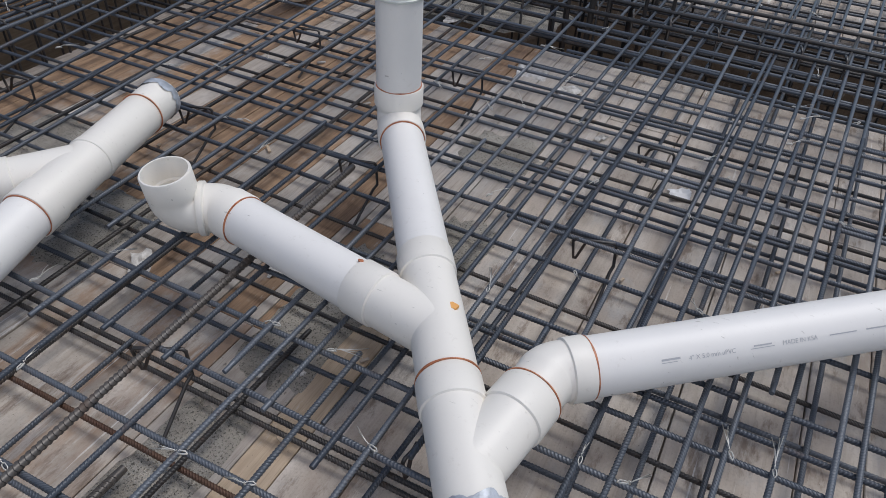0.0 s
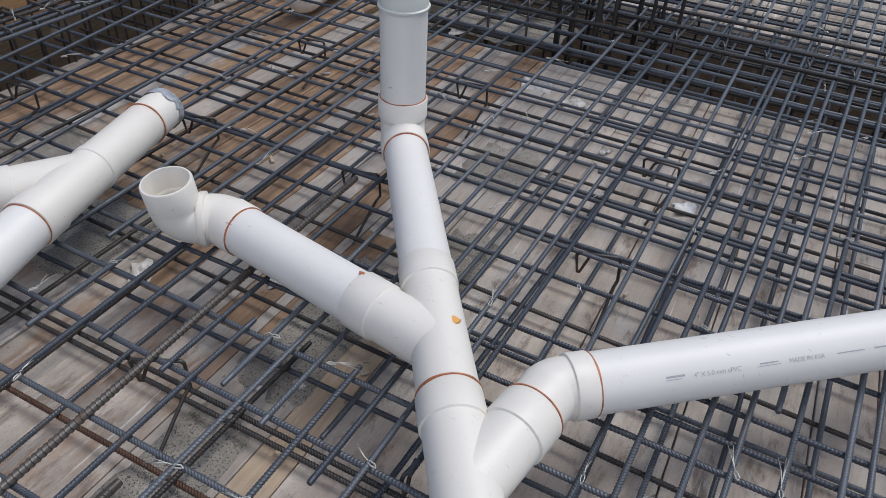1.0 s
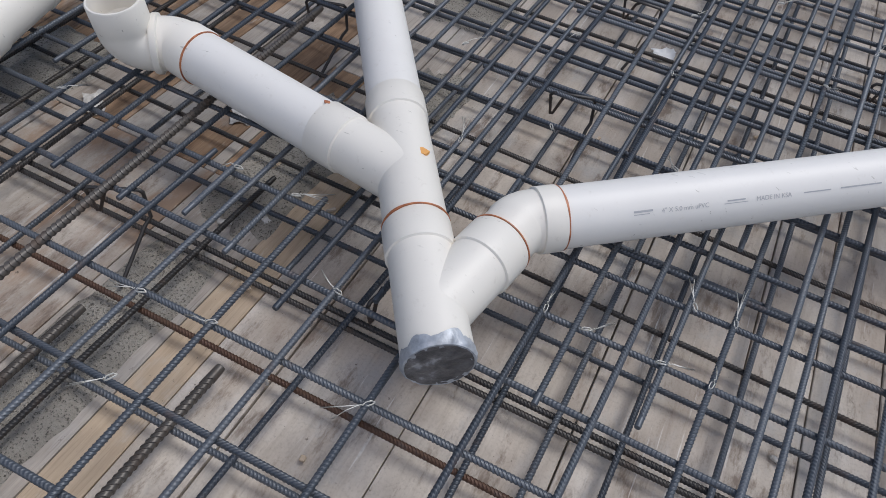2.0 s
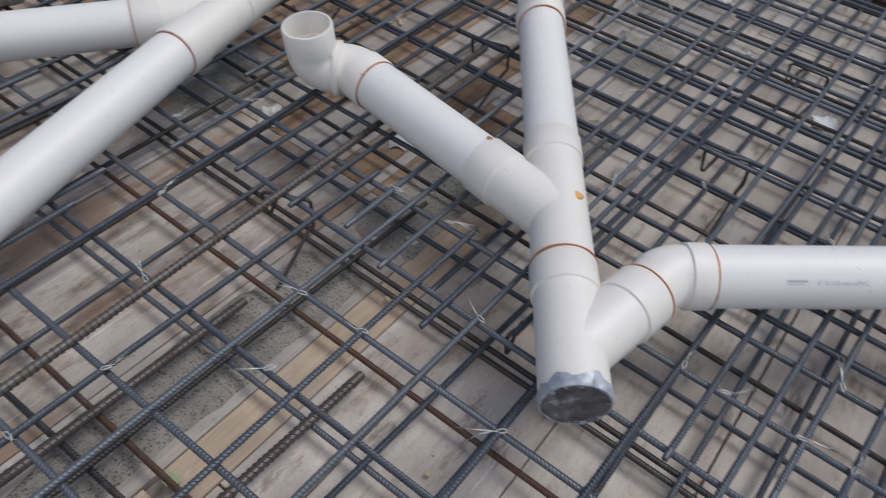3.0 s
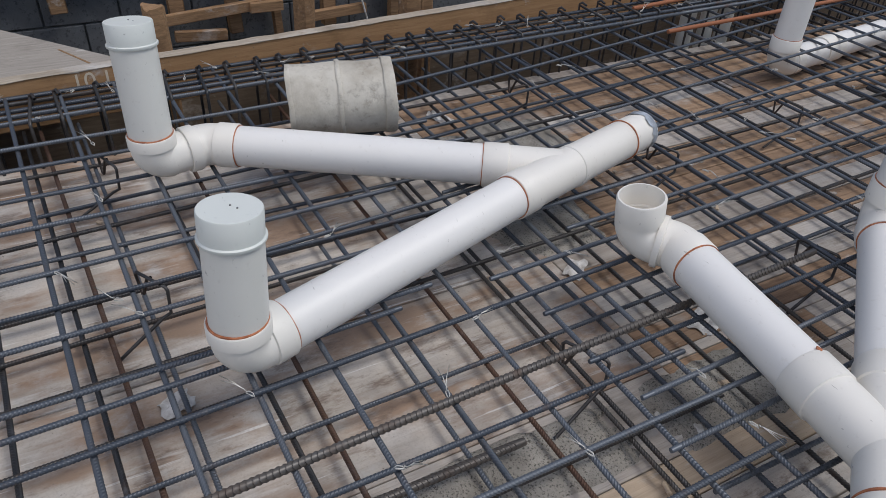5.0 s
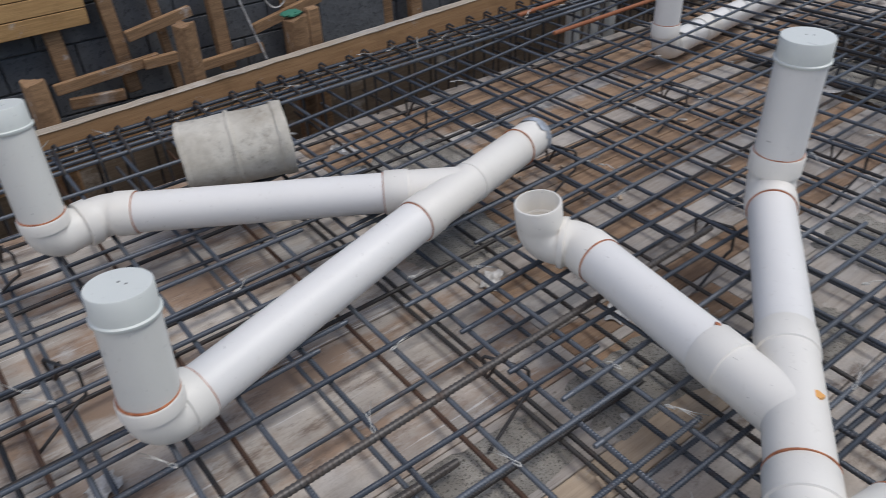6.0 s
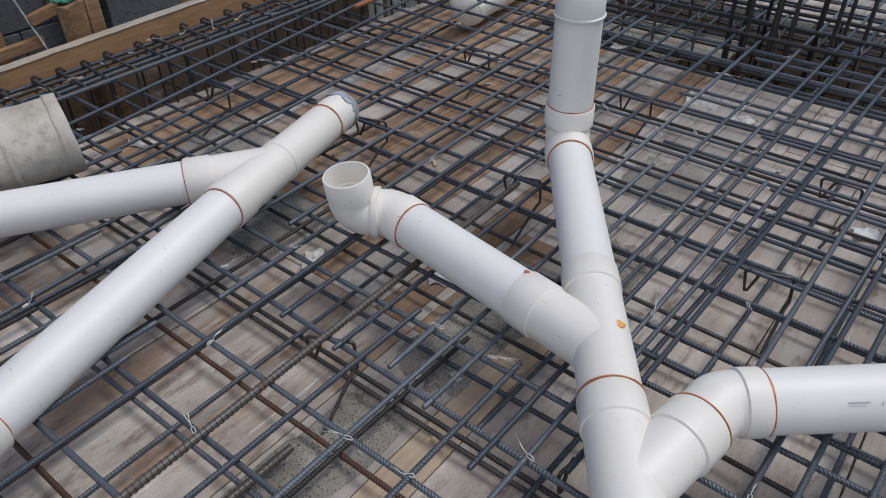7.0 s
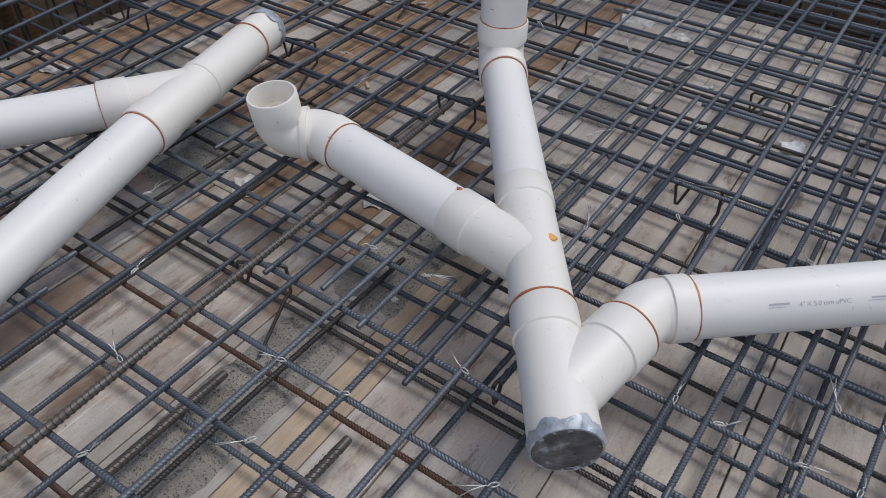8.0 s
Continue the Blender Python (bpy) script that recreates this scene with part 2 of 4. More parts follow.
def ring_frame(t, b):
    t = t.normalized()
    b = (b - t * b.dot(t)).normalized()
    return b, t.cross(b)


def tube(bm, stations, b, seg=40, cap0=False, cap1=False):
    """Rings of (centre, direction, radius), skinned in turn."""
    rings = []
    for p, t, r in stations:
        e1, e2 = ring_frame(t, b)
        rings.append([bm.verts.new(p + e1 * (r * math.cos(2 * math.pi * i / seg)) + e2 * (r * math.sin(2 * math.pi * i / seg))) for i in range(seg)])
    for a, c in zip(rings, rings[1:]):
        for i in range(seg):
            j = (i + 1) % seg
            bm.faces.new((a[i], a[j], c[j], c[i]))
    if cap0:
        bm.faces.new(rings[0][::-1])
    if cap1:
        bm.faces.new(rings[-1])
    return bm


def straight(p, d, profile):
    return [(p + d * s, d, r) for s, r in profile]


def arc(p, d, turn_to, radius, angle, r, steps=10):
    """Centres along a bend that starts at p in direction d and turns towards turn_to."""
    n = turn_to.normalized()
    out = []
    for i in range(steps + 1):
        a = angle * i / steps
        out.append((p + d * (radius * math.sin(a)) + n * (radius * (1 - math.cos(a))), d * math.cos(a) + n * math.sin(a), r))
    return out


def box(bm, lo, hi, chamfer=0.0, m=None):
    made = bmesh.ops.create_cube(bm, size=1)["verts"]
    size = [h - l for l, h in zip(lo, hi)]
    mid = [(h + l) / 2 for l, h in zip(lo, hi)]
    for q in made:
        q.co = Vector([c * s + k for c, s, k in zip(q.co, size, mid)])
    if chamfer:
        edges = {e for q in made for e in q.link_edges}
        made = bmesh.ops.bevel(bm, geom=list(edges), offset=chamfer, segments=1, affect="EDGES")["verts"]
    if m is not None:
        bmesh.ops.transform(bm, matrix=m, verts=[q for q in bm.verts if q in set(made)])
    return bm


RP, RS, RB = 0.053, 0.0583, 0.0547  # pipe, socket and fitting body radii
UP = Vector((0, 0, 1))


def heading(deg, dz=0.0):
    return Vector((math.cos(radians(deg)), math.sin(radians(deg)), dz)).normalized()


def glue(parent, p, d, r=RP, arc_share=1.0, label="orange pipe cement squeezed out at the joint"):
    """A thin, uneven bead of pipe cement round a joint."""
    bm = bmesh.new()
    e1, e2 = ring_frame(d, UP if abs(d.z) < 0.9 else Vector((1, 0, 0)))
    seed = random.random() * 50
    n = 44
    loops = []
    for i in range(n):
        a = 2 * math.pi * i / n
        w = 0.0009 + 0.0017 * max(0, noise.noise(Vector((math.cos(a) * 2, math.sin(a) * 2, seed))) + 0.15)
        o = e1 * math.cos(a) + e2 * math.sin(a)
        loops.append([bm.verts.new(p + o * (r - 0.002) - d * w), bm.verts.new(p + o * (r + 0.0022) - d * w), bm.verts.new(p + o * (r + 0.0022) + d * w), bm.verts.new(p + o * (r - 0.002) + d * w)])
    for a, c in zip(loops, loops[1:] + loops[:1]):
        for i in range(4):
            j = (i + 1) % 4
            bm.faces.new((a[i], a[j], c[j], c[i]))
    return part("glue_ring", bm, GLUE, parent, label)


def pipe_length(parent, p, q, material=PIPE, b=UP, r=RP, label=""):
    d = (q - p).normalized()
    return part("pipe", tube(bmesh.new(), straight(p, d, [(0, r), ((q - p).length, r)]), b, 48, True, True), material, parent, label)


def wye(parent, j, d, w, back, front, branch, label=""):
    """A 45 degree wye: run along d through j, branch along w."""
    bm = bmesh.new()
    tube(bm, straight(j, d, [(-back, RP - 0.004), (-back, RB), (front - 0.0645, RB), (front - 0.0625, RS), (front - 0.003, RS), (front, RS - 0.002), (front, RP - 0.001), (front - 0.03, RP - 0.001)]), UP, 48)
    tube(bm, straight(j, w, [(0.0, RB - 0.001), (branch - 0.0645, RB), (branch - 0.0625, RS), (branch - 0.003, RS), (branch, RS - 0.002), (branch, RP - 0.001), (branch - 0.03, RP - 0.001)]), UP, 48)
    ob = part("wye_fitting", bm, FITTING, parent, label)
    return ob


def elbow(parent, p, d, n, angle, radius, sock_in, sock_out, hollow=False, label="", spigot=False, out_r=RS, body=RB, in_r=RS):
    """A bend from p along d, turning towards n; sockets at both ends. Returns the part, its mouth and its last direction."""
    b = d.cross(n)
    st = straight(p, d, [(0, RP - 0.001), (0, in_r - 0.002), (0.003, in_r), (sock_in, in_r), (sock_in + 0.002, body)])
    if spigot:
        st = straight(p, d, [(0, body - 0.003), (sock_in, body - 0.002)])
    bend = arc(p + d * (sock_in + 0.008), d, n, radius, angle, body)
    st += bend
    q, t, _ = bend[-1]
    st += straight(q, t, [(0.008, body), (0.01, out_r), (0.01 + sock_out - 0.003, out_r), (0.01 + sock_out, out_r - 0.002)])
    if hollow:
        st += straight(q, t, [(0.01 + sock_out, out_r - 0.0055), (0.012, out_r - 0.006), (0.008, out_r - 0.0095), (-0.004, out_r - 0.01)])
    else:
        st += straight(q, t, [(0.01 + sock_out, RP - 0.001), (0.0, RP - 0.001)])
    ob = part("elbow", tube(bm := bmesh.new(), st, b, 48, not spigot, True), FITTING, parent, label)
    return ob, q + t * (0.01 + sock_out), t


def capped_riser(parent, p, q, label, material=None, r0=RP):
    """An upright pipe with a slip-on cap from p to q."""
    d = (q - p).normalized()
    h = (q - p).length
    r = part("riser_pipe", tube(bmesh.new(), straight(p, d, [(0, r0), (h - 0.01, r0)]), Vector((1, 0, 0)), 48, True, True), material or RISER, parent, label)
    c = straight(p, d, [(h - 0.056, r0), (h - 0.056, r0 + 0.0042), (h - 0.054, r0 + 0.0052), (h - 0.05, r0 + 0.0052), (h - 0.048, r0 + 0.0015), (h - 0.002, r0 + 0.0015), (h, r0)])
    cap = part("cap", tube(bmesh.new(), c, Vector((1, 0, 0)), 48, False, True), CAPM, r, "flat pale plastic cap with a raised rim")
    for o in (Vector((0.006, 0.011, 0)), Vector((-0.007, 0.003, 0))):
        part("moulding_pip", tube(bmesh.new(), straight(q + o, d, [(-0.002, 0.002), (0.001, 0.0016)]), Vector((1, 0, 0)), 8, False, True), PLUG, cap, "small dark moulding pip")
    return r


def tape_end(parent, p, d, length, label):
    """A pipe end sealed with torn tape: p is the face, d points into the pipe."""
    bm = bmesh.new()
    e1, e2 = ring_frame(d, UP)
    n = 72
    rows = [[] for _ in range(5)]
    for i in range(n):
        a = 2 * math.pi * i / n
        o = e1 * math.cos(a) + e2 * math.sin(a)
        flap = max(0, noise.noise(Vector((math.cos(a) * 2.6, math.sin(a) * 2.6, 7.7))))
        jag = 0.22 * noise.noise(Vector((math.cos(a) * 16, math.sin(a) * 16, 2.2)))
        tear = length * (0.85 + 0.55 * flap + 1.3 * jag)
        puff = 0.003 * noise.noise(Vector((math.cos(a) * 6, math.sin(a) * 6, 1.0)))
        frill = 0.0035 * noise.noise(Vector((math.cos(a) * 14, math.sin(a) * 14, 5.0)))
        rows[0].append(bm.verts.new(p + o * (RB * (0.84 + 0.35 * jag)) - d * (0.0015 + 0.3 * puff)))
        rows[1].append(bm.verts.new(p + o * (RB * 0.985 + 0.5 * puff) - d * (0.0015 + 0.5 * puff)))
        rows[2].append(bm.verts.new(p + o * (RB + 0.002 + 0.5 * puff + 0.7 * frill) + d * 0.004))
        rows[3].append(bm.verts.new(p + o * (RB + 0.0014 + 0.4 * frill) + d * tear * 0.6))
        rows[4].append(bm.verts.new(p + o * (RB + 0.0018 + 0.004 * flap) + d * tear))
    for a, c in zip(rows, rows[1:]):
        for i in range(n):
            j = (i + 1) % n
            bm.faces.new((a[i], a[j], c[j], c[i]))
    seal = part("tape_seal", bm, TAPE, parent, label)
    face = tube(bmesh.new(), [(p + d * 0.006, d, RB * 0.93)] + [(p - d * 0.001, d, RB * k) for k in (0.93, 0.8, 0.66, 0.5, 0.34, 0.18, 0.05)], UP, 40, False, True)
    for q in face.verts:
        o = q.co - p
        q.co -= d * (0.004 * abs(noise.noise(o * 40)) + 0.002 * noise.noise(o * 90))
    part("tape_face", face, PLUG, seal, "crumpled dark grey taped face")
    return seal


# ---- setting: deck, edge beam, form board, wall ----
X0, X1, Y0, Y1 = -2.25, 3.2, -1.6, 7.0
BEAM_Y0, BEAM_Y1, BEAM_X0 = 2.95, 3.75, -1.6
GROUND_Z = -1.3

ground = part("ground", box(bmesh.new(), (-60, -60, GROUND_Z - 0.3), (60, 60, GROUND_Z)), EARTH, None, "", False)
tagged(ground, "dark trodden earth below the formwork", "ground", kind="structure")

bm = bmesh.new()
box(bm, (X0, Y0, -0.06), (X1, BEAM_Y0, -0.022))
box(bm, (X0, BEAM_Y0, -0.06), (BEAM_X0, BEAM_Y1, -0.022))
box(bm, (X0, BEAM_Y1, -0.06), (X1, Y1, -0.022))
deck = tagged(part("deck", bm, DECK_GREY, None, "", False), "timber slab formwork of cement-stained boards", "formwork deck", kind="structure")

beam_form = tagged(new("beam_form"), "timber trough of the edge beam formwork, its shade put into the colour", "formwork", kind="structure")
# panels below the form board, coloured dark to stand for the trench's shade
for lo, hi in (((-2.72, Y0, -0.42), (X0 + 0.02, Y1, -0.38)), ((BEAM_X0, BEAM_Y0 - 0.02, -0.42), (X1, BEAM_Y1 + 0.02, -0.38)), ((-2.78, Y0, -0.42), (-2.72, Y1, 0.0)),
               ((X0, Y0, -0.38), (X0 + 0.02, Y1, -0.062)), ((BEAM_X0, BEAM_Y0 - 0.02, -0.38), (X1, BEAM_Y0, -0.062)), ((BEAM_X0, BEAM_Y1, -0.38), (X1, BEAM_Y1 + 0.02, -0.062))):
    part("form_panel", box(bmesh.new(), lo, hi), SHADED_TROUGH, beam_form, "", False)


def crust():
    """Cement smeared along the board's top: a thin strip with a ragged lower edge."""
    bm = bmesh.new()
    n = 260
    rows = []
    for i in range(n + 1):
        y = Y0 + (Y1 - Y0) * i / n
        low = 0.1975 + 0.004 * noise.noise(Vector((y * 9, 0, 0))) + 0.003 * noise.noise(Vector((y * 31, 4, 0)))
        up = 0.2035 + 0.0025 * noise.noise(Vector((y * 14, 9, 0)))
        rows.append([bm.verts.new(c) for c in ((0.0195, y, low), (0.0228, y, low + 0.002), (0.0226, y, up - 0.003), (0.018, y, up), (-0.018, y, up), (-0.0225, y, up - 0.004), (-0.0195, y, 0.194))])
    for a, c in zip(rows, rows[1:]):
        for k in range(6):
            bm.faces.new((a[k], a[k + 1], c[k + 1], c[k]))
    return bm


side = tagged(part("form_board", box(bmesh.new(), (-0.02, Y0, 0.04), (0.02, Y1, 0.2), 0.003), FORM, None, "", False), "sawn brown timber board closing the slab edge", "form board", kind="structure")
side.matrix_world = pose(-2.465, 0, -0.015, 1.05, 0, 2.2)
edge = part("board_edge", crust(), EDGE, side, "cement-crusted top edge", False)


def make_wall():
    wall = part("wall_west", box(bmesh.new(), (-4.8, Y0 - 2, GROUND_Z), (-4.51, Y1 + 2, 1.6)), MORTAR, None, "", False)
    tagged(wall, "grey concrete block wall beyond the formwork", "wall", kind="structure")
    me = bpy.data.meshes.new("block")
    bm = box(bmesh.new(), (-0.02, -0.195, -0.095), (0.012, 0.195, 0.095), 0.004)
    bm.to_mesh(me)
    bm.free()
    me.materials.append(BLOCK)
    for row in range(9):
        for k in range(16):
            ob = new("block", me)
            ob.parent = wall
            ob.location = (-4.505 + random.uniform(-0.004, 0.004), -0.9 + 0.4 * k + 0.2 * (row % 2), -1.05 + 0.2 * row)
            ob.rotation_euler = (0, 0, random.uniform(-0.01, 0.01))


make_wall()

# ---- the drain assembly with two wyes ----
ZA = 0.217
U = heading(125.6)
WL = heading(170.6)
WR = heading(80.6)


def main_point(s):
    return Vector((-0.275, 1.074, ZA + 0.01 * s)) + U * s


def make_main_drain():
    top = base("drain_pipe_assembly", "white plastic drain pipes joined by cream wyes, on the bars", "drain pipe", at=(-0.275, 1.074, 0.16))
    inv = Matrix.Translation((-0.275, 1.074, 0.16)).inverted()
    made = []
    j1, j2 = main_point(-0.229), main_point(0.063)
    w1 = wye(top, j1, U, WR, 0.083, 0.178, 0.188)
    glue(w1, main_point(-0.05), U, RB + 0.0015)
    tape_end(w1, main_point(-0.316), U, 0.018, "torn grey tape over the open end")
    w2 = wye(top, j2, U, WL, 0.12, 0.219, 0.2)
    part("glue_smear", smear(main_point(0.084) + Vector((0.022, 0.012, RB - 0.006)), 0.018), SMEAR, w2, "orange smear of pipe cement")
    # run to the upright
    pipe_length(top, main_point(0.26), main_point(0.75), r=0.0545)
    e, mouth, t = elbow(top, main_point(0.736), U, UP, radians(90), 0.046, 0.05, 0.05, out_r=0.0632, body=0.0575, in_r=0.061)
    glue(e, main_point(0.735), U, 0.0552)
    r = capped_riser(top, mouth - t * 0.03, mouth + Vector((0.004, -0.01, 0.288)), "pale upright pipe, capped", PIPE, 0.0572)
    glue(r, mouth + t * 0.001, t, 0.0574)
    # left branch with the open upturned end
    pipe_length(top, j2 + WL * 0.18, j2 + WL * 0.54, r=0.0542)
    part("glue_tick", smear(j2 + WL * 0.199 + heading(80.6) * 0.012 + UP * 0.0568, 0.008), GLUE, w2)
    e1, m1, t1 = elbow(top, j2 + WL * 0.526, WL, heading(260.6), radians(45), 0.05, 0.046, 0.014, out_r=0.061)
    glue(e1, j2 + WL * 0.525, WL, 0.0545)
    elbow(top, m1 - t1 * 0.006, t1, (UP + heading(250) * 0.12).normalized(), radians(90), 0.04, 0.002, 0.055, True, "open upturned cream elbow", True, 0.0545, 0.054)
    # right branch
    a = j1 + WR * 0.197
    part("spigot", tube(bmesh.new(), straight(a, WR, [(-0.03, RB - 0.0025), (0.005, RB - 0.0025)]), UP, 48), FITTING, w1)
    d2 = (heading(35.6) + UP * 0.07).normalized()
    e2, m2, t2 = elbow(top, a, WR, WR.cross(UP) * 1.0 + UP * 0.05, radians(41), 0.05, 0.03, 0.039, spigot=True, out_r=0.0588)
    glue(e2, a - WR * 0.008, WR, RB + 0.0015)
    glue(e2, m2 + t2 * 0.001, t2, 0.0554)
    far_end = m2 + t2 * 1.6
    p = pipe_length(top, m2 - t2 * 0.03, far_end, r=0.0552)
    print_on(p, m2, t2)
    for o in top.children:
        o.matrix_parent_inverse = inv
    return top


def smear(p, size):
    bm = bmesh.new()
    pts = [bm.verts.new(p + Vector((size * math.cos(a) * random.uniform(0.5, 1), size * 0.6 * math.sin(a) * random.uniform(0.5, 1), 0.0015))) for a in [2 * math.pi * i / 10 for i in range(10)]]
    low = [bm.verts.new(q.co - Vector((0, 0, 0.006))) for q in pts]
    bm.faces.new(pts)
    for i in range(10):
        j = (i + 1) % 10
        bm.faces.new((low[i], low[j], pts[j], pts[i]))
    return bm


def print_on(pipe, m, t):
    """The maker's line of print, wrapped on the pipe: plain bars for names, letters for the rest."""
    n = (heading(285) + UP * 0.62)
    n = (n - t * n.dot(t)).normalized()
    s = t.cross(n) * -1.0  # up the print's letters

    def wrap(x, y):
        a = y / 0.0552
        return m + t * x + (n * math.cos(a) - s * math.sin(a) * -1.0) * (0.0552 + 0.0006)

    def words(text, x, size):
        cu = bpy.data.curves.new("text", "FONT")
        cu.body, cu.size = text, size
        tmp = new("text", cu)
        me = bpy.data.meshes.new_from_object(tmp.evaluated_get(bpy.context.evaluated_depsgraph_get()))
        bpy.data.objects.remove(tmp)
        for q in me.vertices:
            q.co = wrap(x + q.co.x, q.co.y)
        me.materials.append(INK)
        ob = new("print", me)
        ob.parent = pipe
        tagged(ob, "small dark printed words")

    def bar(x0, x1, y0, y1):
        bm = bmesh.new()
        k = 8
        lo = [bm.verts.new(wrap(x0 + (x1 - x0) * i / k, y0)) for i in range(k + 1)]
        hi = [bm.verts.new(wrap(x0 + (x1 - x0) * i / k, y1)) for i in range(k + 1)]
        for i in range(k):
            bm.faces.new((lo[i], lo[i + 1], hi[i + 1], hi[i]))
        part("print", bm, INK, pipe, "dark printed bar")

    bar(0.115, 0.15, 0.005, 0.0085)
    bar(0.115, 0.144, 0.001, 0.0022)
    words('4" X 5.0 mm uPVC', 0.166, 0.0115)
    bar(0.284, 0.33, 0.001, 0.0022)
    bar(0.29, 0.325, 0.005, 0.0075)
    words("MADE IN KSA", 0.346, 0.0115)
    bar(0.44, 0.495, 0.003, 0.005)
    bar(0.515, 0.6, 0.003, 0.0055)


make_main_drain()


# ---- the second drain assembly ----
def make_second_drain():
    top = base("drain_pipe_assembly", "white drain pipes in a cream wye with grey capped uprights", "drain pipe", at=(-1.2, 1.0, 0.16))
    inv = Matrix.Translation((-1.2, 1.0, 0.16)).inverted()
    o = Vector((-1.045, 0.362, 0.196))
    ring2 = Vector((-1.228, 0.992, ZA))
    d = (ring2 - o).normalized()
    dw = (Vector((-1.375, 1.508, 0.217)) - ring2).normalized()
    j = ring2 + d * 0.075
    wb = (Vector((-1.748, 0.477, 0.207)) - Vector((-1.395, 1.012, 0.217))).normalized()
    # the wye's run points down the line, its branch back towards the far upright
    bm = bmesh.new()
    tube(bm, straight(ring2, dw, [(0.03, RP - 0.001), (0, RP - 0.001), (0, RS - 0.002), (0.003, RS), (0.062, RS), (0.064, RB), (0.228, RB), (0.23, RS - 0.001), (0.252, RS - 0.002), (0.254, RP + 0.0015), (0.468, RP + 0.0015), (0.471, RP)]), UP, 48)
    jb = Vector((-1.395, 1.012, ZA)) - wb * 0.2
    tube(bm, straight(jb, wb, [(0.0, RB - 0.001), (0.135, RB), (0.137, RS), (0.197, RS), (0.2, RS - 0.002), (0.2, RP - 0.001), (0.17, RP - 0.001)]), UP, 48)
    w = part("wye_fitting", bm, FITTING, top)
    glue(w, ring2 - d * 0.001, d)
    glue(w, jb + wb * 0.201, wb)
    stub_end = ring2 + dw * 0.568
    bm = tube(bmesh.new(), straight(stub_end - dw * 0.12, dw, [(0, RP), (0.022, RP), (0.022, RB), (0.12, RB)]), UP, 48, False, True)
    s = part("end_socket", bm, FITTING, top)
    glue(s, stub_end - dw * 0.101, dw, RB + 0.001)
    tape_end(s, stub_end, -dw, 0.03, "grey tape over the pipe end")
    # near run and upright
    pipe_length(top, o - d * 0.01, ring2 + d * 0.02)
    e, mouth, t = elbow(top, o, -d, UP, radians(90), 0.036, 0.044, 0.03)
    glue(e, o + d * 0.001, d)
    r = capped_riser(top, mouth - t * 0.03, Vector((-1.037, 0.294, 0.488)), "grey upright pipe, capped")
    glue(r, mouth + t * 0.001, t)
    # far run and upright
    ring3 = Vector((-1.748, 0.477, 0.207))
    pipe_length(top, jb + wb * 0.18, ring3 + wb * 0.02)
    e1, m1, t1 = elbow(top, ring3, wb, heading(math.degrees(math.atan2(wb.y, wb.x)) + 90), radians(44), 0.06, 0.052, 0.03, out_r=0.06)
    glue(e1, ring3 - wb * 0.001, wb)
    e2, m2, t2 = elbow(top, m1 - t1 * 0.006, t1, UP, radians(90), 0.032, 0.042, 0.03, False, "", True)
    r = capped_riser(top, m2 - t2 * 0.03, Vector((-1.803, 0.274, 0.545)), "grey upright pipe, capped")
    glue(r, m2 + t2 * 0.001, t2)
    for ob in top.children:
        ob.matrix_parent_inverse = inv
    return top


make_second_drain()


# ---- the far drain and the grey pipes in the edge beam ----
def make_far_drain():
    top = base("drain_pipe_assembly", "white drain pipe with an upright, lying on far bars", "drain pipe", at=(-1.7, 2.6, 0.16))
    inv = Matrix.Translation((-1.7, 2.6, 0.16)).inverted()
    p = Vector((-1.816, 2.675, 0.085))
    e, mouth, t = elbow(top, p + heading(97) * 0.12, heading(277), UP, radians(90), 0.05, 0.05, 0.05)
    r = part("riser_pipe", tube(bmesh.new(), straight(mouth - t * 0.03, t, [(0, RP), (0.4, RP)]), Vector((1, 0, 0)), 40, True, True), PIPE, top, "scuffed white upright pipe")
    glue(r, mouth + t * 0.001, t)
    pipe_length(top, p + heading(97) * 0.1, p + heading(97) * 1.5)
    bm = tube(bmesh.new(), straight(p, heading(97), [(0.3, RP), (0.3, RS), (0.42, RS), (0.42, RP)]), UP, 40)
    part("coupling", bm, FITTING, top)
    for ob in top.children:
        ob.matrix_parent_inverse = inv


make_far_drain()

for k, (x, y) in enumerate(((-2.37, 2.72), (-2.37, 2.85), (-2.37, 2.97))):
    bm = tube(bmesh.new(), straight(Vector((x, y, -0.38)), UP, [(0, 0.035), (0.62, 0.035), (0.62, 0.031), (0.5, 0.031)]), Vector((1, 0, 0)), 28, True, True)
    tagged(part("conduit_pipe", bm, RISER), "thin grey upright pipe in the edge beam", "pipe", "pipes in the beam")


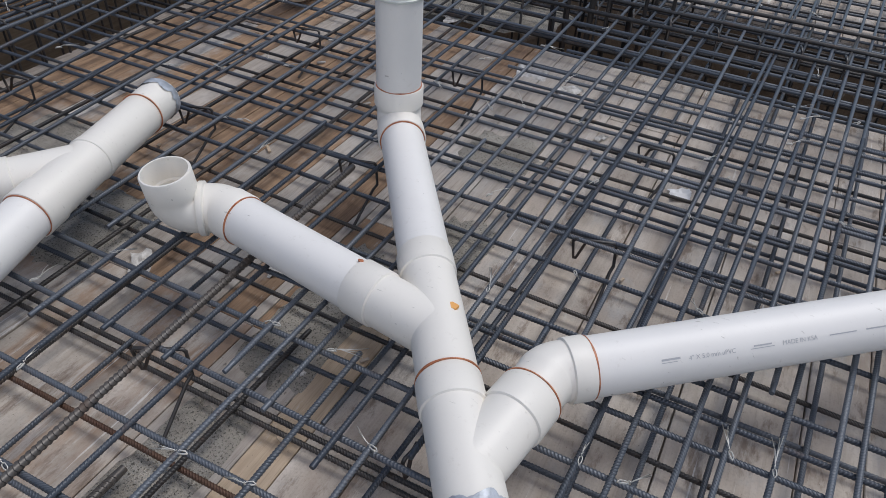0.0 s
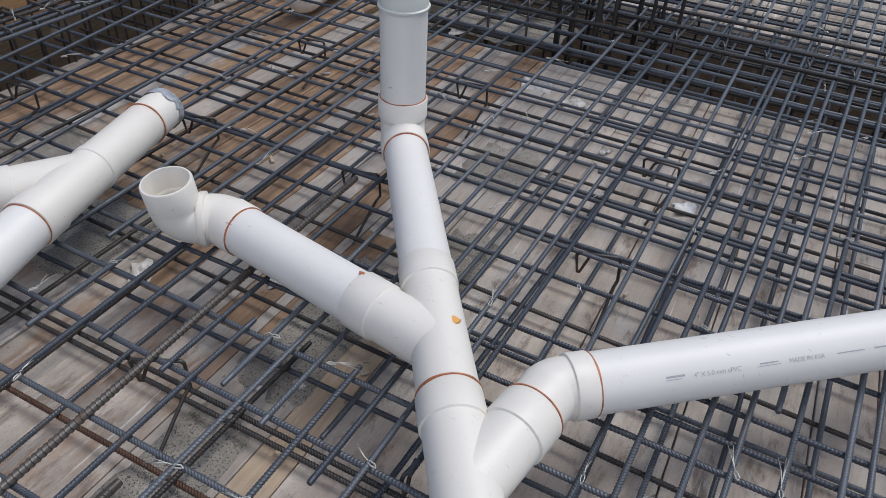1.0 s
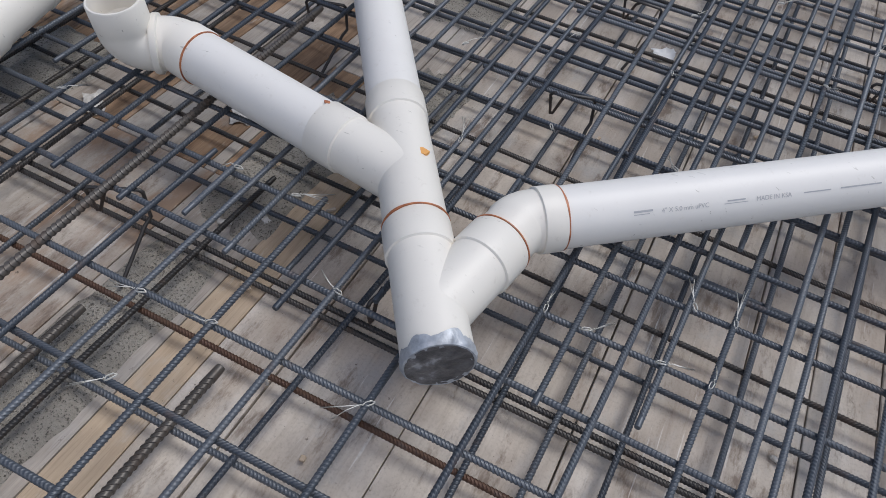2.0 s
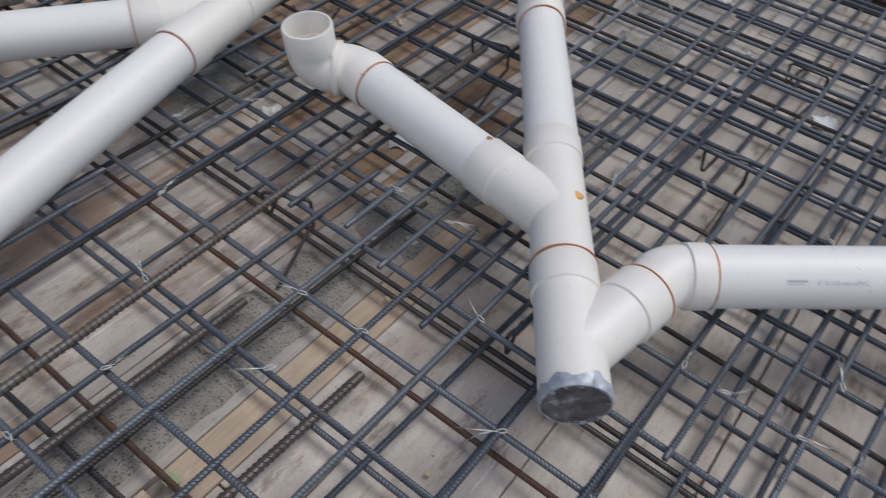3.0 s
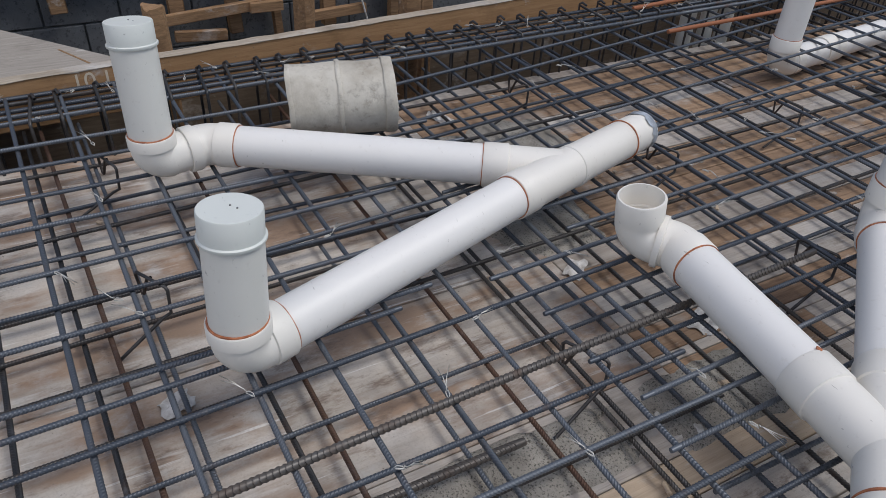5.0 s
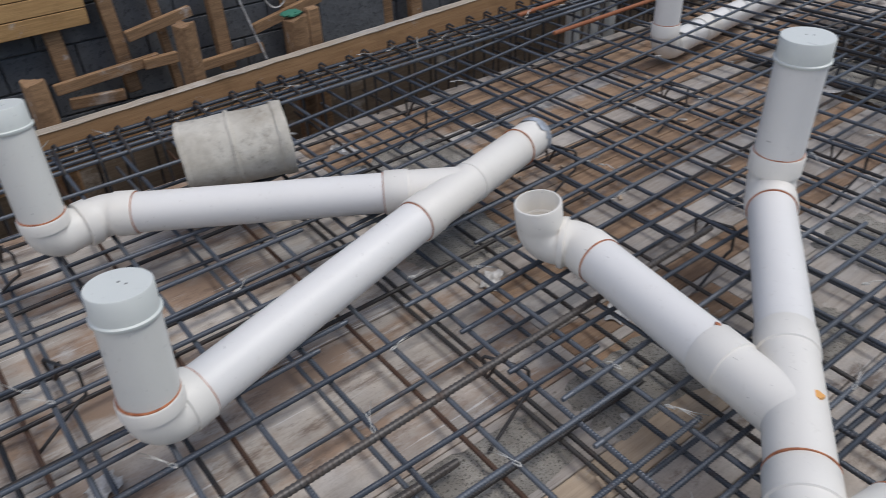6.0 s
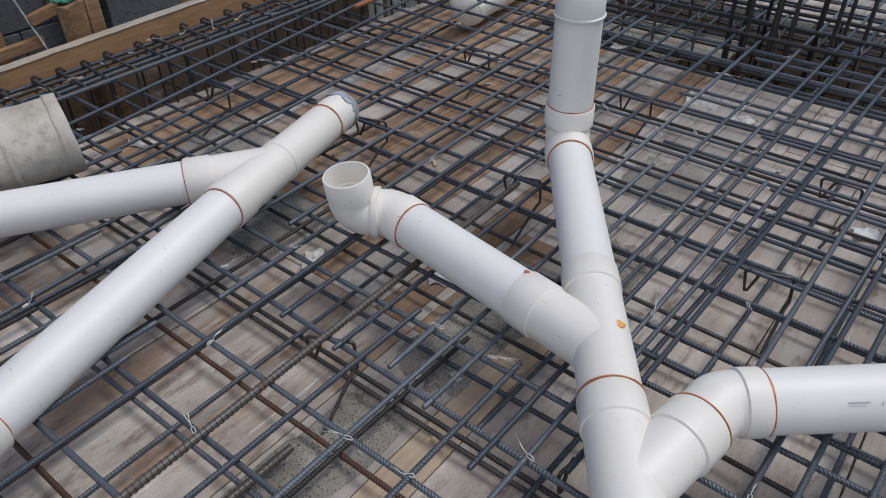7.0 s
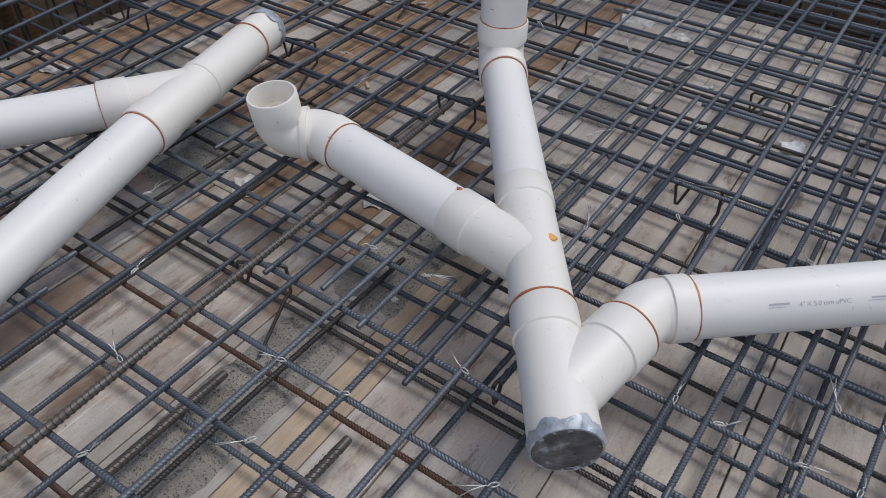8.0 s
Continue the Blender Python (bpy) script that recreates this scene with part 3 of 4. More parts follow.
# ---- cement-caked sleeve lying on the bars ----
def make_sleeve():
    r, n = 0.1, 40
    d = heading(73, 0.05)
    p = Vector((-1.81, 0.785, 0.163 + r))
    prof = [(-0.138, r - 0.012), (-0.138, r), (-0.13, r + 0.002), (0.0, r), (0.12, r), (0.144, r), (0.144, r - 0.01), (-0.128, r - 0.012)]
    fine = []
    for (s0, r0), (s1, r1) in zip(prof, prof[1:]):
        for k in range(4):
            fine.append((s0 + (s1 - s0) * k / 4, r0 + (r1 - r0) * k / 4))
    bm = tube(bmesh.new(), straight(p, d, fine), UP, n, False, True)
    for q in bm.verts:
        o = q.co - p
        o -= d * o.dot(d)
        q.co += o.normalized() * 0.004 * noise.noise(q.co * 17)
    sleeve = tagged(part("pipe_sleeve", bm, CEMENTED), "old cement-caked grey plastic pipe coupling lying on the bars", "pipe coupling")
    for name, a, b, h in (("ridge", -0.006, 0.006, 0.0045), ("rim", 0.12, 0.152, 0.005), ("end_bead", -0.142, -0.128, 0.003)):
        band = tube(bmesh.new(), straight(p, d, [(a, r - 0.006), (a, r + 0.6 * h), (a + 0.003, r + h), ((a + b) / 2, r + h), (b - 0.003, r + h), (b, r + 0.6 * h), (b, r - 0.008)]), UP, 56)
        for q in band.verts:
            o = q.co - p
            o -= d * o.dot(d)
            q.co += o.normalized() * 0.004 * noise.noise(q.co * 17) + d * 0.003 * noise.noise(q.co * 30)
        part(name, band, CEMENTED, sleeve)


make_sleeve()


# ---- reinforcing bars ----
def bar_mesh(length, r, ribbed=()):
    """A bar along local z; ribbed: stretches (from, to) with raised ribs."""
    seg = 8
    zs = [(0.0, r * 0.9), (0.003, r)]
    z = 0.003
    for a, b in ribbed:
        a, b = max(a, 0.02), min(b, length - 0.02)
        if b - a < 0.05:
            continue
        thick = r > 0.0072
        pitch, crest = (0.0108, 1.14) if thick else (0.0068, 1.1)
        for k in range(int((b - a) / pitch)):
            q = a + k * pitch
            zs += [(q, r * 0.955), (q + 0.0036, r * 0.955), (q + 0.0044, r * crest), (q + 0.0056 + 0.001 * thick, r * crest)]
    zs += [(length - 0.003, r), (length, r * 0.9)]
    zs = np.array(zs)
    ang = np.arange(seg) * 2 * np.pi / seg
    lean = 1.25 * r * np.sin(ang)
    n = len(zs)
    shift = np.where((np.arange(n) > 1) & (np.arange(n) < n - 2), 1.0, 0.0)
    v = np.empty((n, seg, 3))
    v[:, :, 0] = zs[:, 1:2] * np.cos(ang)
    v[:, :, 1] = zs[:, 1:2] * np.sin(ang)
    v[:, :, 2] = zs[:, 0:1] + shift[:, None] * lean
    i = np.arange(n - 1)[:, None] * seg
    k = np.arange(seg)[None, :]
    k2 = (k + 1) % seg
    f = np.stack([i + k, i + k2, i + seg + k2, i + seg + k], -1).reshape(-1, 4)
    me = bpy.data.meshes.new("rebar")
    me.from_pydata(v.reshape(-1, 3).tolist(), [], f.tolist() + [list(range(seg))[::-1], list(range((n - 1) * seg, n * seg))])
    me.polygons.foreach_set("use_smooth", [True] * len(me.polygons))
    me.set_sharp_from_angle(angle=radians(50))
    return me


NEAR_X, NEAR_Y = (-2.5, 0.95), (-0.2, 2.5)
LABELS = {"top": "blue-grey ribbed steel bar in the upper mat", "bottom": "dark ribbed steel bar in the lower mat near the deck",
          "thick": "thick brown-grey ribbed steel bar across the mat", "rust": "rusty brown ribbed steel bar", "beam": "blue-grey steel bar of the edge beam cage"}


def rebar(p, q, r=0.0056, material=STEEL, what="top", ribs=True):
    p, q = Vector(p), Vector(q)
    d = q - p
    length = d.length
    ribbed = ()
    if ribs:
        axis, other = (0, 1) if abs(d.x) > abs(d.y) else (1, 0)
        window = (NEAR_X, NEAR_Y)
        if window[other][0] < (p[other] + q[other]) / 2 < window[other][1]:
            lo, hi = sorted((p[axis], q[axis]))
            a, b = max(lo, window[axis][0]), min(hi, window[axis][1])
            if b > a:
                ribbed = ((a - p[axis], b - p[axis]),) if q[axis] > p[axis] else ((p[axis] - b, p[axis] - a),)
    me = bar_mesh(length, r, ribbed)
    me.materials.append(material)
    ob = new("rebar", me)
    turn = d.to_track_quat("Z", "Y").to_matrix().to_4x4()
    ob.matrix_world = Matrix.Translation(p) @ turn @ Matrix.Rotation(random.random() * 6.28, 4, "Z")
    return tagged(ob, LABELS[what], "rebar", "bars of the " + ("lower" if what == "bottom" else "upper") + " mat")


ZTA, ZTB, ZBB, ZBA = 0.155, 0.1425, 0.028, 0.041
YA, YB = -1.3, 6.4
XA, XB = -2.42, 2.9


def along_y(x, y0=YA, y1=YB, lean=0.0, z=ZTA, r=0.0056, material=STEEL, what="top", ribs=True):
    k = math.tan(radians(lean))
    return rebar((x + k * (y0 - 1.0), y0, z), (x + k * (y1 - 1.0), y1, z + random.uniform(-0.002, 0.002)), r, material, what, ribs)


def along_x(y, x0=XA, x1=XB, lean=0.0, z=ZTB, r=0.0056, material=STEEL, what="top", ribs=True):
    k = math.tan(radians(lean))
    return rebar((x0, y + k * (x0 + 0.4), z), (x1, y + k * (x1 + 0.4), z + random.uniform(-0.002, 0.002)), r, material, what, ribs)


# upper mat, bars running away from the near side: plan position at y = 1, ends, lean
for x, y0, y1, lean in (
        (-0.968, YA, 1.75, -2.1), (-0.688, YA, 1.06, 0.1), (-0.577, YA, 1.9, 0.4), (-0.441, YA, 1.06, 0), (-0.313, YA, 2.0, 0.8), (-0.161, YA, 1.3, 0.5),
        (-1.049, 0.826, YB, -1.8), (-0.901, 0.868, YB, -1.5), (-0.746, 0.868, YB, -0.2), (-0.63, 0.899, YB, -0.8), (-0.515, 0.864, YB, 0), (-0.373, 0.812, YB, 0.8), (-0.245, 0.905, YB, 1.5),
        (-1.056, YA, 0.61, -2.0), (-1.084, YA, 0.7, -0.6), (-1.258, YA, 0.75, -1.2), (-1.335, YA, 1.1, -0.2), (-1.476, YA, 0.8, -1.3),
        (-1.64, YA, 1.1, 0.2), (-1.78, YA, 1.05, 0), (-1.93, YA, 1.05, 0.2), (-2.06, YA, 1.0, -0.2)):
    along_y(x, y0, y1, lean)
# lapped bars of the far side, which fan out towards the edge beam
for x, y0, y1, lean in ((-1.386, 0.35, 6.0, -4.0), (-1.231, 0.6, YB, -2.4), (-1.13, 1.1, YB, -2.0), (-1.409, 0.9, 6.0, -5.3), (-1.56, 0.8, 5.6, -6.0), (-1.678, 0.8, 5.2, -6.6), (-1.79, 0.75, 4.6, -8.0), (-1.922, 0.75, 3.7, -9.0), (-2.048, 0.7, 3.2, -8.6)):
    along_y(x, y0, y1, lean)
for x, y0, y1, lean in ((-0.09, 1.28, YB, 0.5), (-0.006, YA, YB, 2.0), (0.054, 0.862, YB, 1.8), (0.142, YA, YB, 2.6), (0.203, 0.904, YB, 2.8), (0.279, YA, YB, 3.5), (0.365, YA, YB, 3.6), (0.405, YA, 2.4, 3.4), (0.448, YA, YB, 3.6),
                        (-0.285, 1.1, YB, 1.4), (-0.43, 1.15, YB, 0.5), (-0.03, 1.25, YB, 2.2), (0.11, 1.4, YB, 2.4), (0.245, 1.35, YB, 3.0)):
    along_y(x, y0, y1, lean)
along_y(-0.789, YA, 1.6, -1.7, r=0.0078, material=THICK, what="thick")
x = 0.53
while x < XB:
    along_y(x, YA, YB, random.uniform(3, 4.2))
    x += random.choice((0.06, 0.09, 0.1))
# upper mat, cross bars: the near ones as tied, the rest at an even step
TIED = {0: (0.024, 2.3), 1: (0.162, 2.0), 2: (0.291, 1.1), 3: (0.44, 1.4), 4: (0.594, 0.8), 5: (0.744, 0.5), 6: (0.89, -0.5), 7: (1.036, 0.0), 8: (1.172, 0.2), 9: (1.322, 0.0),
        10: (1.512, -0.5), 11: (1.645, 1.4), 12: (1.76, 0.3), 13: (1.868, 0.0), 14: (2.01, 0.0), 15: (2.15, 0.3), 16: (2.285, 1.6)}
CROSS = {}
for k in range(-7, 43):
    y, lean = TIED.get(k, (-0.012 + 0.1486 * k - (0.06 if k > 16 else 0), random.uniform(-0.3, 0.2) + (2.0 if k < 0 else 0)))
    CROSS[k] = (y, math.tan(radians(lean)))
    along_x(y, lean=lean)
    if k in (11, 13, 14, 16, 19, 22, 27):
        along_x(y - 0.02, random.uniform(-0.7, 0.1), XB, random.uniform(-0.3, 0.3))
along_x(1.243, -0.62, XB, 0.0)
for y in (2.06, 2.4, 2.63, 2.83, 2.9, 3.08, 3.24, 3.5):
    along_x(y, random.uniform(-0.75, -0.4), XB, random.uniform(0, 0.6), ZTB + 0.003)
# lower mat
for x, y0, y1, lean in ((-2.1, YA, YB, -0.3), (-1.93, YA, YB, -3.0), (-1.8, YA, YB, -2.5), (-1.66, YA, YB, 0.4), (-1.479, YA, YB, -0.8), (-1.376, YA, YB, -2.0), (-1.23, YA, YB, -1.5), (-1.074, YA, YB, -1.8), (-0.932, YA, YB, -1.2), (-0.632, YA, 1.15, 0.9), (-0.464, 0.96, YB, 1.5)):
    along_y(x, y0, y1, lean, ZBA, material=random.choice((STEEL, DULL)), what="bottom")
along_y(-0.708, YA, 0.712, 0.8, ZBA, 0.0085, THICK, "thick")
along_y(-0.43, YA, 0.735, 1.6, ZBA, 0.0085, THICK, "thick")
for x, lean in ((-0.306, 2.3), (-0.19, 1.0), (-0.0085, 0.2), (0.09, 1.2), (0.2, 1.5), (0.35, 2.0), (0.5, 2.5), (0.66, 3.0), (0.8, 3.0), (0.96, 3.0), (1.1, 3.0), (1.27, 3.0), (1.4, 3.0), (1.57, 3.0), (1.7, 3.0), (1.86, 3.0), (2.0, 3.0)):
    along_y(x, YA, YB, lean, ZBA, material=random.choice((STEEL, DULL, STEEL)), what="bottom")
for y, m, lean in ((-0.26, STEEL, 2), (-0.11, DULL, 2), (0.055, DULL, 2.6), (0.112, RUST, 2.9), (0.191, STEEL, 2.0), (0.345, DULL, 2.2), (0.403, RUST, 0.6), (0.613, STEEL, 1.2), (0.765, RUST, 0.5), (0.912, DULL, 0.3), (0.934, DULL, 0.1), (1.075, STEEL, 0.3), (1.208, DULL, -1.2), (1.368, STEEL, 0.0), (1.51, DULL, -1.5)):
    along_x(y, lean=lean, z=ZBB, material=m, what="rust" if m is RUST else "bottom")
for k in range(11, 40):
    along_x(0.005 + 0.15 * k + random.uniform(-0.01, 0.01), lean=random.uniform(-0.4, 0.4), z=ZBB, material=random.choice((STEEL, DULL)), what="bottom")
# edge beam cage and the two rusty bars
for x, z in ((-2.42, 0.165), (-2.37, 0.168), (-2.33, 0.163), (-2.28, 0.167), (-2.23, 0.17), (-2.4, -0.3), (-2.28, -0.3)):
    k = -math.tan(radians(0.9))
    rebar((x - k * (YA - 1), YA, z - 0.054), (x - k * (YB - 1), YB, z + 0.093), 0.007, STEEL if x != -2.37 else DULL, "beam", z > 0)
rebar((-2.3, 2.3, 0.2), (-2.36, 4.4, 0.26), 0.009, ORANGE_STEEL, "rust", False)
rebar((-2.08, 2.3, 0.175), (-2.16, 4.4, 0.175), 0.009, ORANGE_STEEL, "rust", False)
for z, y in ((0.165, 2.99), (0.165, 3.16), (0.165, 3.34), (-0.3, 3.02), (-0.3, 3.3), (0.02, 3.0), (0.02, 3.33)):
    along_x(y, -1.6, XB, 0.5, z, 0.008, DULL, "beam", False)


def bent_bar(name, pts, r, material, label, category, group):
    cu = bpy.data.curves.new(name, "CURVE")
    cu.dimensions, cu.bevel_depth, cu.bevel_resolution = "3D", r, 2
    sp = cu.splines.new("POLY")
    sp.points.add(len(pts) - 1)
    for q, p in zip(sp.points, pts):
        q.co = (*p, 1)
    tmp = new(name, cu)
    me = bpy.data.meshes.new_from_object(tmp.evaluated_get(bpy.context.evaluated_depsgraph_get()))
    bpy.data.objects.remove(tmp)
    me.materials.clear()
    me.materials.append(material)
    me.polygons.foreach_set("use_smooth", [True] * len(me.polygons))
    return tagged(new(name, me), label, category, group)


# stirrups of the edge beam
stirrup = bent_bar("stirrup", [(-0.085, 0, 0.16), (0.095, 0, 0.16), (0.1, 0, 0.15), (0.1, 0, -0.3), (0.09, 0, -0.31), (-0.08, 0, -0.31), (-0.09, 0, -0.3), (-0.09, 0, 0.165), (-0.082, 0.008, 0.172), (-0.06, 0.014, 0.165)], 0.005, DULL, "bent dark steel stirrup round the edge beam bars", "stirrup", "stirrups")
stirrup.matrix_world = pose(-2.31, -0.9, -0.045)
for k in range(1, 56):
    y = -0.9 + 0.1 * k + random.uniform(-0.02, 0.02)
    copy_thing(stirrup, pose(-2.33 - 0.014 * (y - 1), y, -0.012 + 0.019 * y + random.uniform(-0.004, 0.004), 0, 0, random.uniform(-4, 4)))
for k in range(26):
    copy_thing(stirrup, pose(-1.4 + 0.155 * k, 3.2, 0, 0, 0, 90 + random.uniform(-5, 5)) @ Matrix.Diagonal((1.7, 1, 1, 1)))

# column starter bars
for x, y, h, r in ((-0.78, 3.02, 1.2, 0.008), (-0.71, 3.0, 1.2, 0.008), (-0.64, 3.03, 1.25, 0.013), (-0.56, 3.02, 1.2, 0.008), (-0.72, 3.22, 1.2, 0.008), (-0.63, 3.26, 1.2, 0.008), (-0.53, 3.24, 1.2, 0.01), (-0.45, 3.12, 1.2, 0.008), (-0.44, 3.26, 1.2, 0.008), (-0.78, 3.2, 1.2, 0.008), (-0.35, 3.2, 1.2, 0.008)):
    rebar((x, y, -0.37), (x + random.uniform(-0.03, 0.03), y + random.uniform(-0.03, 0.03), h), r, DULL, "beam", False)


# ---- bar chairs that hold the mats apart ----
def bar_chair(at, turn, width=0.1, lean=0.0):
    h = 0.132
    w = width / 2
    p = [(-w + 0.044, 0.004, 0), (-w + 0.03, 0.004, -0.012), (-w + 0.014, 0, -0.056), (-w + 0.008, 0, -0.056), (-w, 0, -0.008), (-w + 0.006, 0, 0), (w - 0.006, 0, 0), (w, 0, -0.006), (w + 0.004, -0.006, -0.062), (w - 0.004, -0.022, -0.07), (w - 0.036, -0.122, -h)]
    ob = bent_bar("bar_chair", p, 0.004, DULL, "bent thin steel chair propping up the upper bars", "bar chair", "bar chairs")
    ob.matrix_world = pose(at[0], at[1], 0.138 + 0.006, lean, 0, turn)


for x, y, turn in ((-0.165, 1.635, 18), (-0.82, 1.64, 18), (-1.375, 1.64, 20), (-0.78, 0.89, 28), (-0.144, 2.13, 0), (-1.36, 0.17, 30), (-1.92, 0.16, 20), (-1.45, 2.285, 12), (-0.81, 2.285, 14), (-0.25, 0.95, 80), (0.5, 2.12, 10), (-1.95, 1.5, 10)):
    bar_chair((x, y), turn)


# ---- wire ties ----
def wire_tie(at, turn, z=ZTA):
    """A crossed loop drawn tight round two bars, twisted, with two or three loose ends."""
    pts = []
    for k in range(13):
        a = math.pi * 2 * k / 6
        pts.append((0.0095 * math.cos(a), 0.0032 * math.sin(a), 0.006 - 0.005 * abs(math.cos(a)) + 0.0003 * k))
    reach = random.uniform(0.03, 0.075)
    rise = random.uniform(-0.01, 0.02)
    twist = [(0.008 + 0.0022 * k, 0.0012 * math.sin(2.1 * k), 0.009 + 0.0012 * math.cos(2.1 * k)) for k in range(4)]
    pts += twist
    for n in range(random.choice((2, 2, 3))):
        side = random.uniform(-0.3, 0.3)
        far = reach * random.uniform(0.6, 1)
        mid = (0.5 * far + 0.006, 0.35 * side * far, 0.011 + 0.6 * rise)
        pts += [mid, (far, side * far, 0.011 + rise), mid, twist[-1]]
    ob = bent_bar("wire_tie", pts, 0.0008, WIRE, "twisted pale wire tie at a bar crossing", "wire tie", "wire ties")
    ob.matrix_world = pose(at[0], at[1], z, 0, 0, turn)


for x, y, turn in ((-0.308, 0.889, 170), (-0.571, 0.732, 200), (-0.79, 0.58, 165), (-0.944, 0.73, 100), (-1.117, 0.898, 60), (-0.685, 0.433, 60), (-0.942, 0.264, 215), (0.074, 1.03, 20), (0.0, 1.036, 95), (0.2, 1.03, 10),
                   (-0.164, 1.484, 300), (-0.306, 1.34, 100), (-0.448, 1.658, 60), (0.006, 1.831, 290), (-0.01, 2.123, 40), (0.182, 2.337, 30), (0.342, 1.995, 320), (-1.304, 1.978, 20), (-1.984, 1.692, 50), (-0.49, 1.036, 20), (-0.62, 1.04, 190),
                   (-0.44, 0.74, 210), (-0.5, 0.594, 240), (-1.24, 0.13, 230), (-1.3, 0.1, 240), (-1.44, 0.0, 30), (-0.69, 0.28, 0), (-1.36, 0.29, 90), (-1.7, 0.12, 200), (-1.05, 1.04, 30), (-0.37, 1.17, 120), (-0.1, 1.17, 60),
                   (0.145, 1.32, 60), (0.22, 1.17, 120), (0.29, 1.17, 100), (0.28, 1.03, 80), (-0.8, 2.37, 40), (-1.2, 1.63, 20), (-1.42, 1.33, 70), (-1.62, 1.78, 10), (-1.85, 1.33, 30), (-1.8, 2.07, 60), (-1.3, 2.22, 25), (-0.92, 1.92, 10),
                   (-0.63, 2.07, 150), (-0.5, 2.37, 80), (0.2, 2.52, 30), (0.44, 2.22, 70), (-1.99, 1.04, 20), (-1.8, 0.43, 50), (-2.0, 0.14, 200), (-1.335, 0.56, 100), (-0.16, 0.74, 230)):
    wire_tie((x, y), turn)
for k in range(70):
    x, (y, slope) = random.uniform(-1.95, 1.6), CROSS[random.randrange(10, 30)]
    wire_tie((x, y + slope * (x + 0.4)), random.uniform(0, 360), ZTB + 0.006)
for k in range(34):
    wire_tie((-2.31 - 0.0018 * k + random.choice((-0.08, -0.03, 0.02, 0.07)), -0.2 + 0.11 * k), random.uniform(0, 360), 0.139 + 0.0021 * k)


# ---- timber props and scraps behind the form board ----
def post(x, y, top, wx, wy, lean=(0, 0), material=PROP, label="weathered square timber prop", round_=False, cut=False):
    bm = bmesh.new()
    h = top - GROUND_Z
    if round_:
        st = [(Vector((0, 0, h * k / 8)), UP, wx * (1 + 0.07 * noise.noise(Vector((x, y, k * 1.3))))) for k in range(9)]
        tube(bm, st, Vector((1, 0, 0)), 18, True, True)
        for q in bm.verts:
            a = math.atan2(q.co.y, q.co.x)
            k = 1 + 0.3 * noise.noise(Vector((math.cos(a) * 1.6 + x * 5, math.sin(a) * 1.6, q.co.z * 0.8 + y))) + 0.1 * noise.noise(Vector((math.cos(a) * 6, math.sin(a) * 6, q.co.z * 3 + y)))
            q.co.x, q.co.y = q.co.x * k, q.co.y * k
            if q.co.z > h * 0.95:
                q.co.z += 0.02 * noise.noise(Vector((a * 1.5, x, y)))
    else:
        box(bm, (-wx / 2, -wy / 2, 0), (wx / 2, wy / 2, h), 0.006)
    ob = tagged(part("timber_post", bm, material), label, "timber post", "props behind the board")
    ob.matrix_world = pose(x, y, GROUND_Z, lean[0], lean[1], random.uniform(-8, 8))
    return ob


post(-2.66, 0.955, 0.39, 0.041, 0.041, (0, 2), label="split round timber stub behind the form board", round_=True)
post(-2.66, 0.44, 0.305, 0.04, 0.04, (0, 1), label="sawn round timber stub behind the form board", round_=True)
post(-2.66, 1.4, 0.32, 0.045, 0.045, (0, 2), label="round timber stub with a green cloth on top", round_=True)
post(-2.68, 1.51, 0.32, 0.04, 0.055, label="short pale timber post")
for y, low, w, lean in ((0.8, -0.38, 0.09, 3), (1.13, -0.47, 0.08, 5), (1.73, -0.49, 0.09, 2), (0.19, -0.25, 0.09, 3), (2.2, -0.8, 0.1, -2), (2.94, -1.2, 0.12, 0), (3.22, -1.2, 0.1, 1), (3.73, -1.2, 0.14, 0), (4.4, -1.2, 0.12, 0), (1.42, -0.9, 0.05, 6)):
    ob = tagged(part("timber_post", box(bmesh.new(), (-0.03, -w / 2, 0), (0.03, w / 2, 1.6), 0.006), PROP), "weathered upright timber against the block wall", "timber post", "timbers on the wall")
    ob.matrix_world = pose(-4.42, y, low, lean * 0.6, 0, random.uniform(-4, 4))
for k in range(6):
    ob = tagged(part("wall_plank", box(bmesh.new(), (-0.012, -1.4, 0), (0.012, random.uniform(0.9, 1.35), 0.088), 0.003), PLANK), "yellow-brown sawn plank nailed across the timbers", "plank", "planks on the wall")
    ob.matrix_world = pose(-4.37, 0, -0.03 + 0.092 * k, 0.4, 0, 0)
for k, (y0, z0, length, tilt) in enumerate(((0.7, -0.33, 0.6, 4), (1.15, -0.13, 0.4, 10), (1.5, -0.4, 0.45, 3), (0.75, -0.42, 0.3, -4), (1.2, -0.3, 0.2, 0), (1.9, -0.25, 0.5, 12))):
    ob = tagged(part("timber_brace", box(bmesh.new(), (-0.02, 0, -0.03), (0.02, length, 0.03), 0.003), PROP), "rough timber brace between the wall timbers", "timber brace", "braces")
    ob.matrix_world = pose(-4.34 + 0.006 * k, y0, z0, tilt, 0, 0)
ob = tagged(part("plywood_sheet", box(bmesh.new(), (-0.009, 0, 0), (0.009, 0.5, 1.4), 0.002), BLOCK), "grey plywood sheet standing against the wall", "plywood sheet")
ob.matrix_world = pose(-4.36, 2.4, -0.9, 0, 0, 0)
SHEET = timber("grey_weathered_ply", (0.2, 0.18, 0.155), (0.36, 0.33, 0.295), 0.1)
bm = bmesh.new()
outline = [(-3.6, -0.39), (-2.72, 0.33), (-2.52, 0.1), (-2.5, -0.9), (-3.6, -0.9)]
hi = [bm.verts.new((x, y, 0.1)) for x, y in outline]
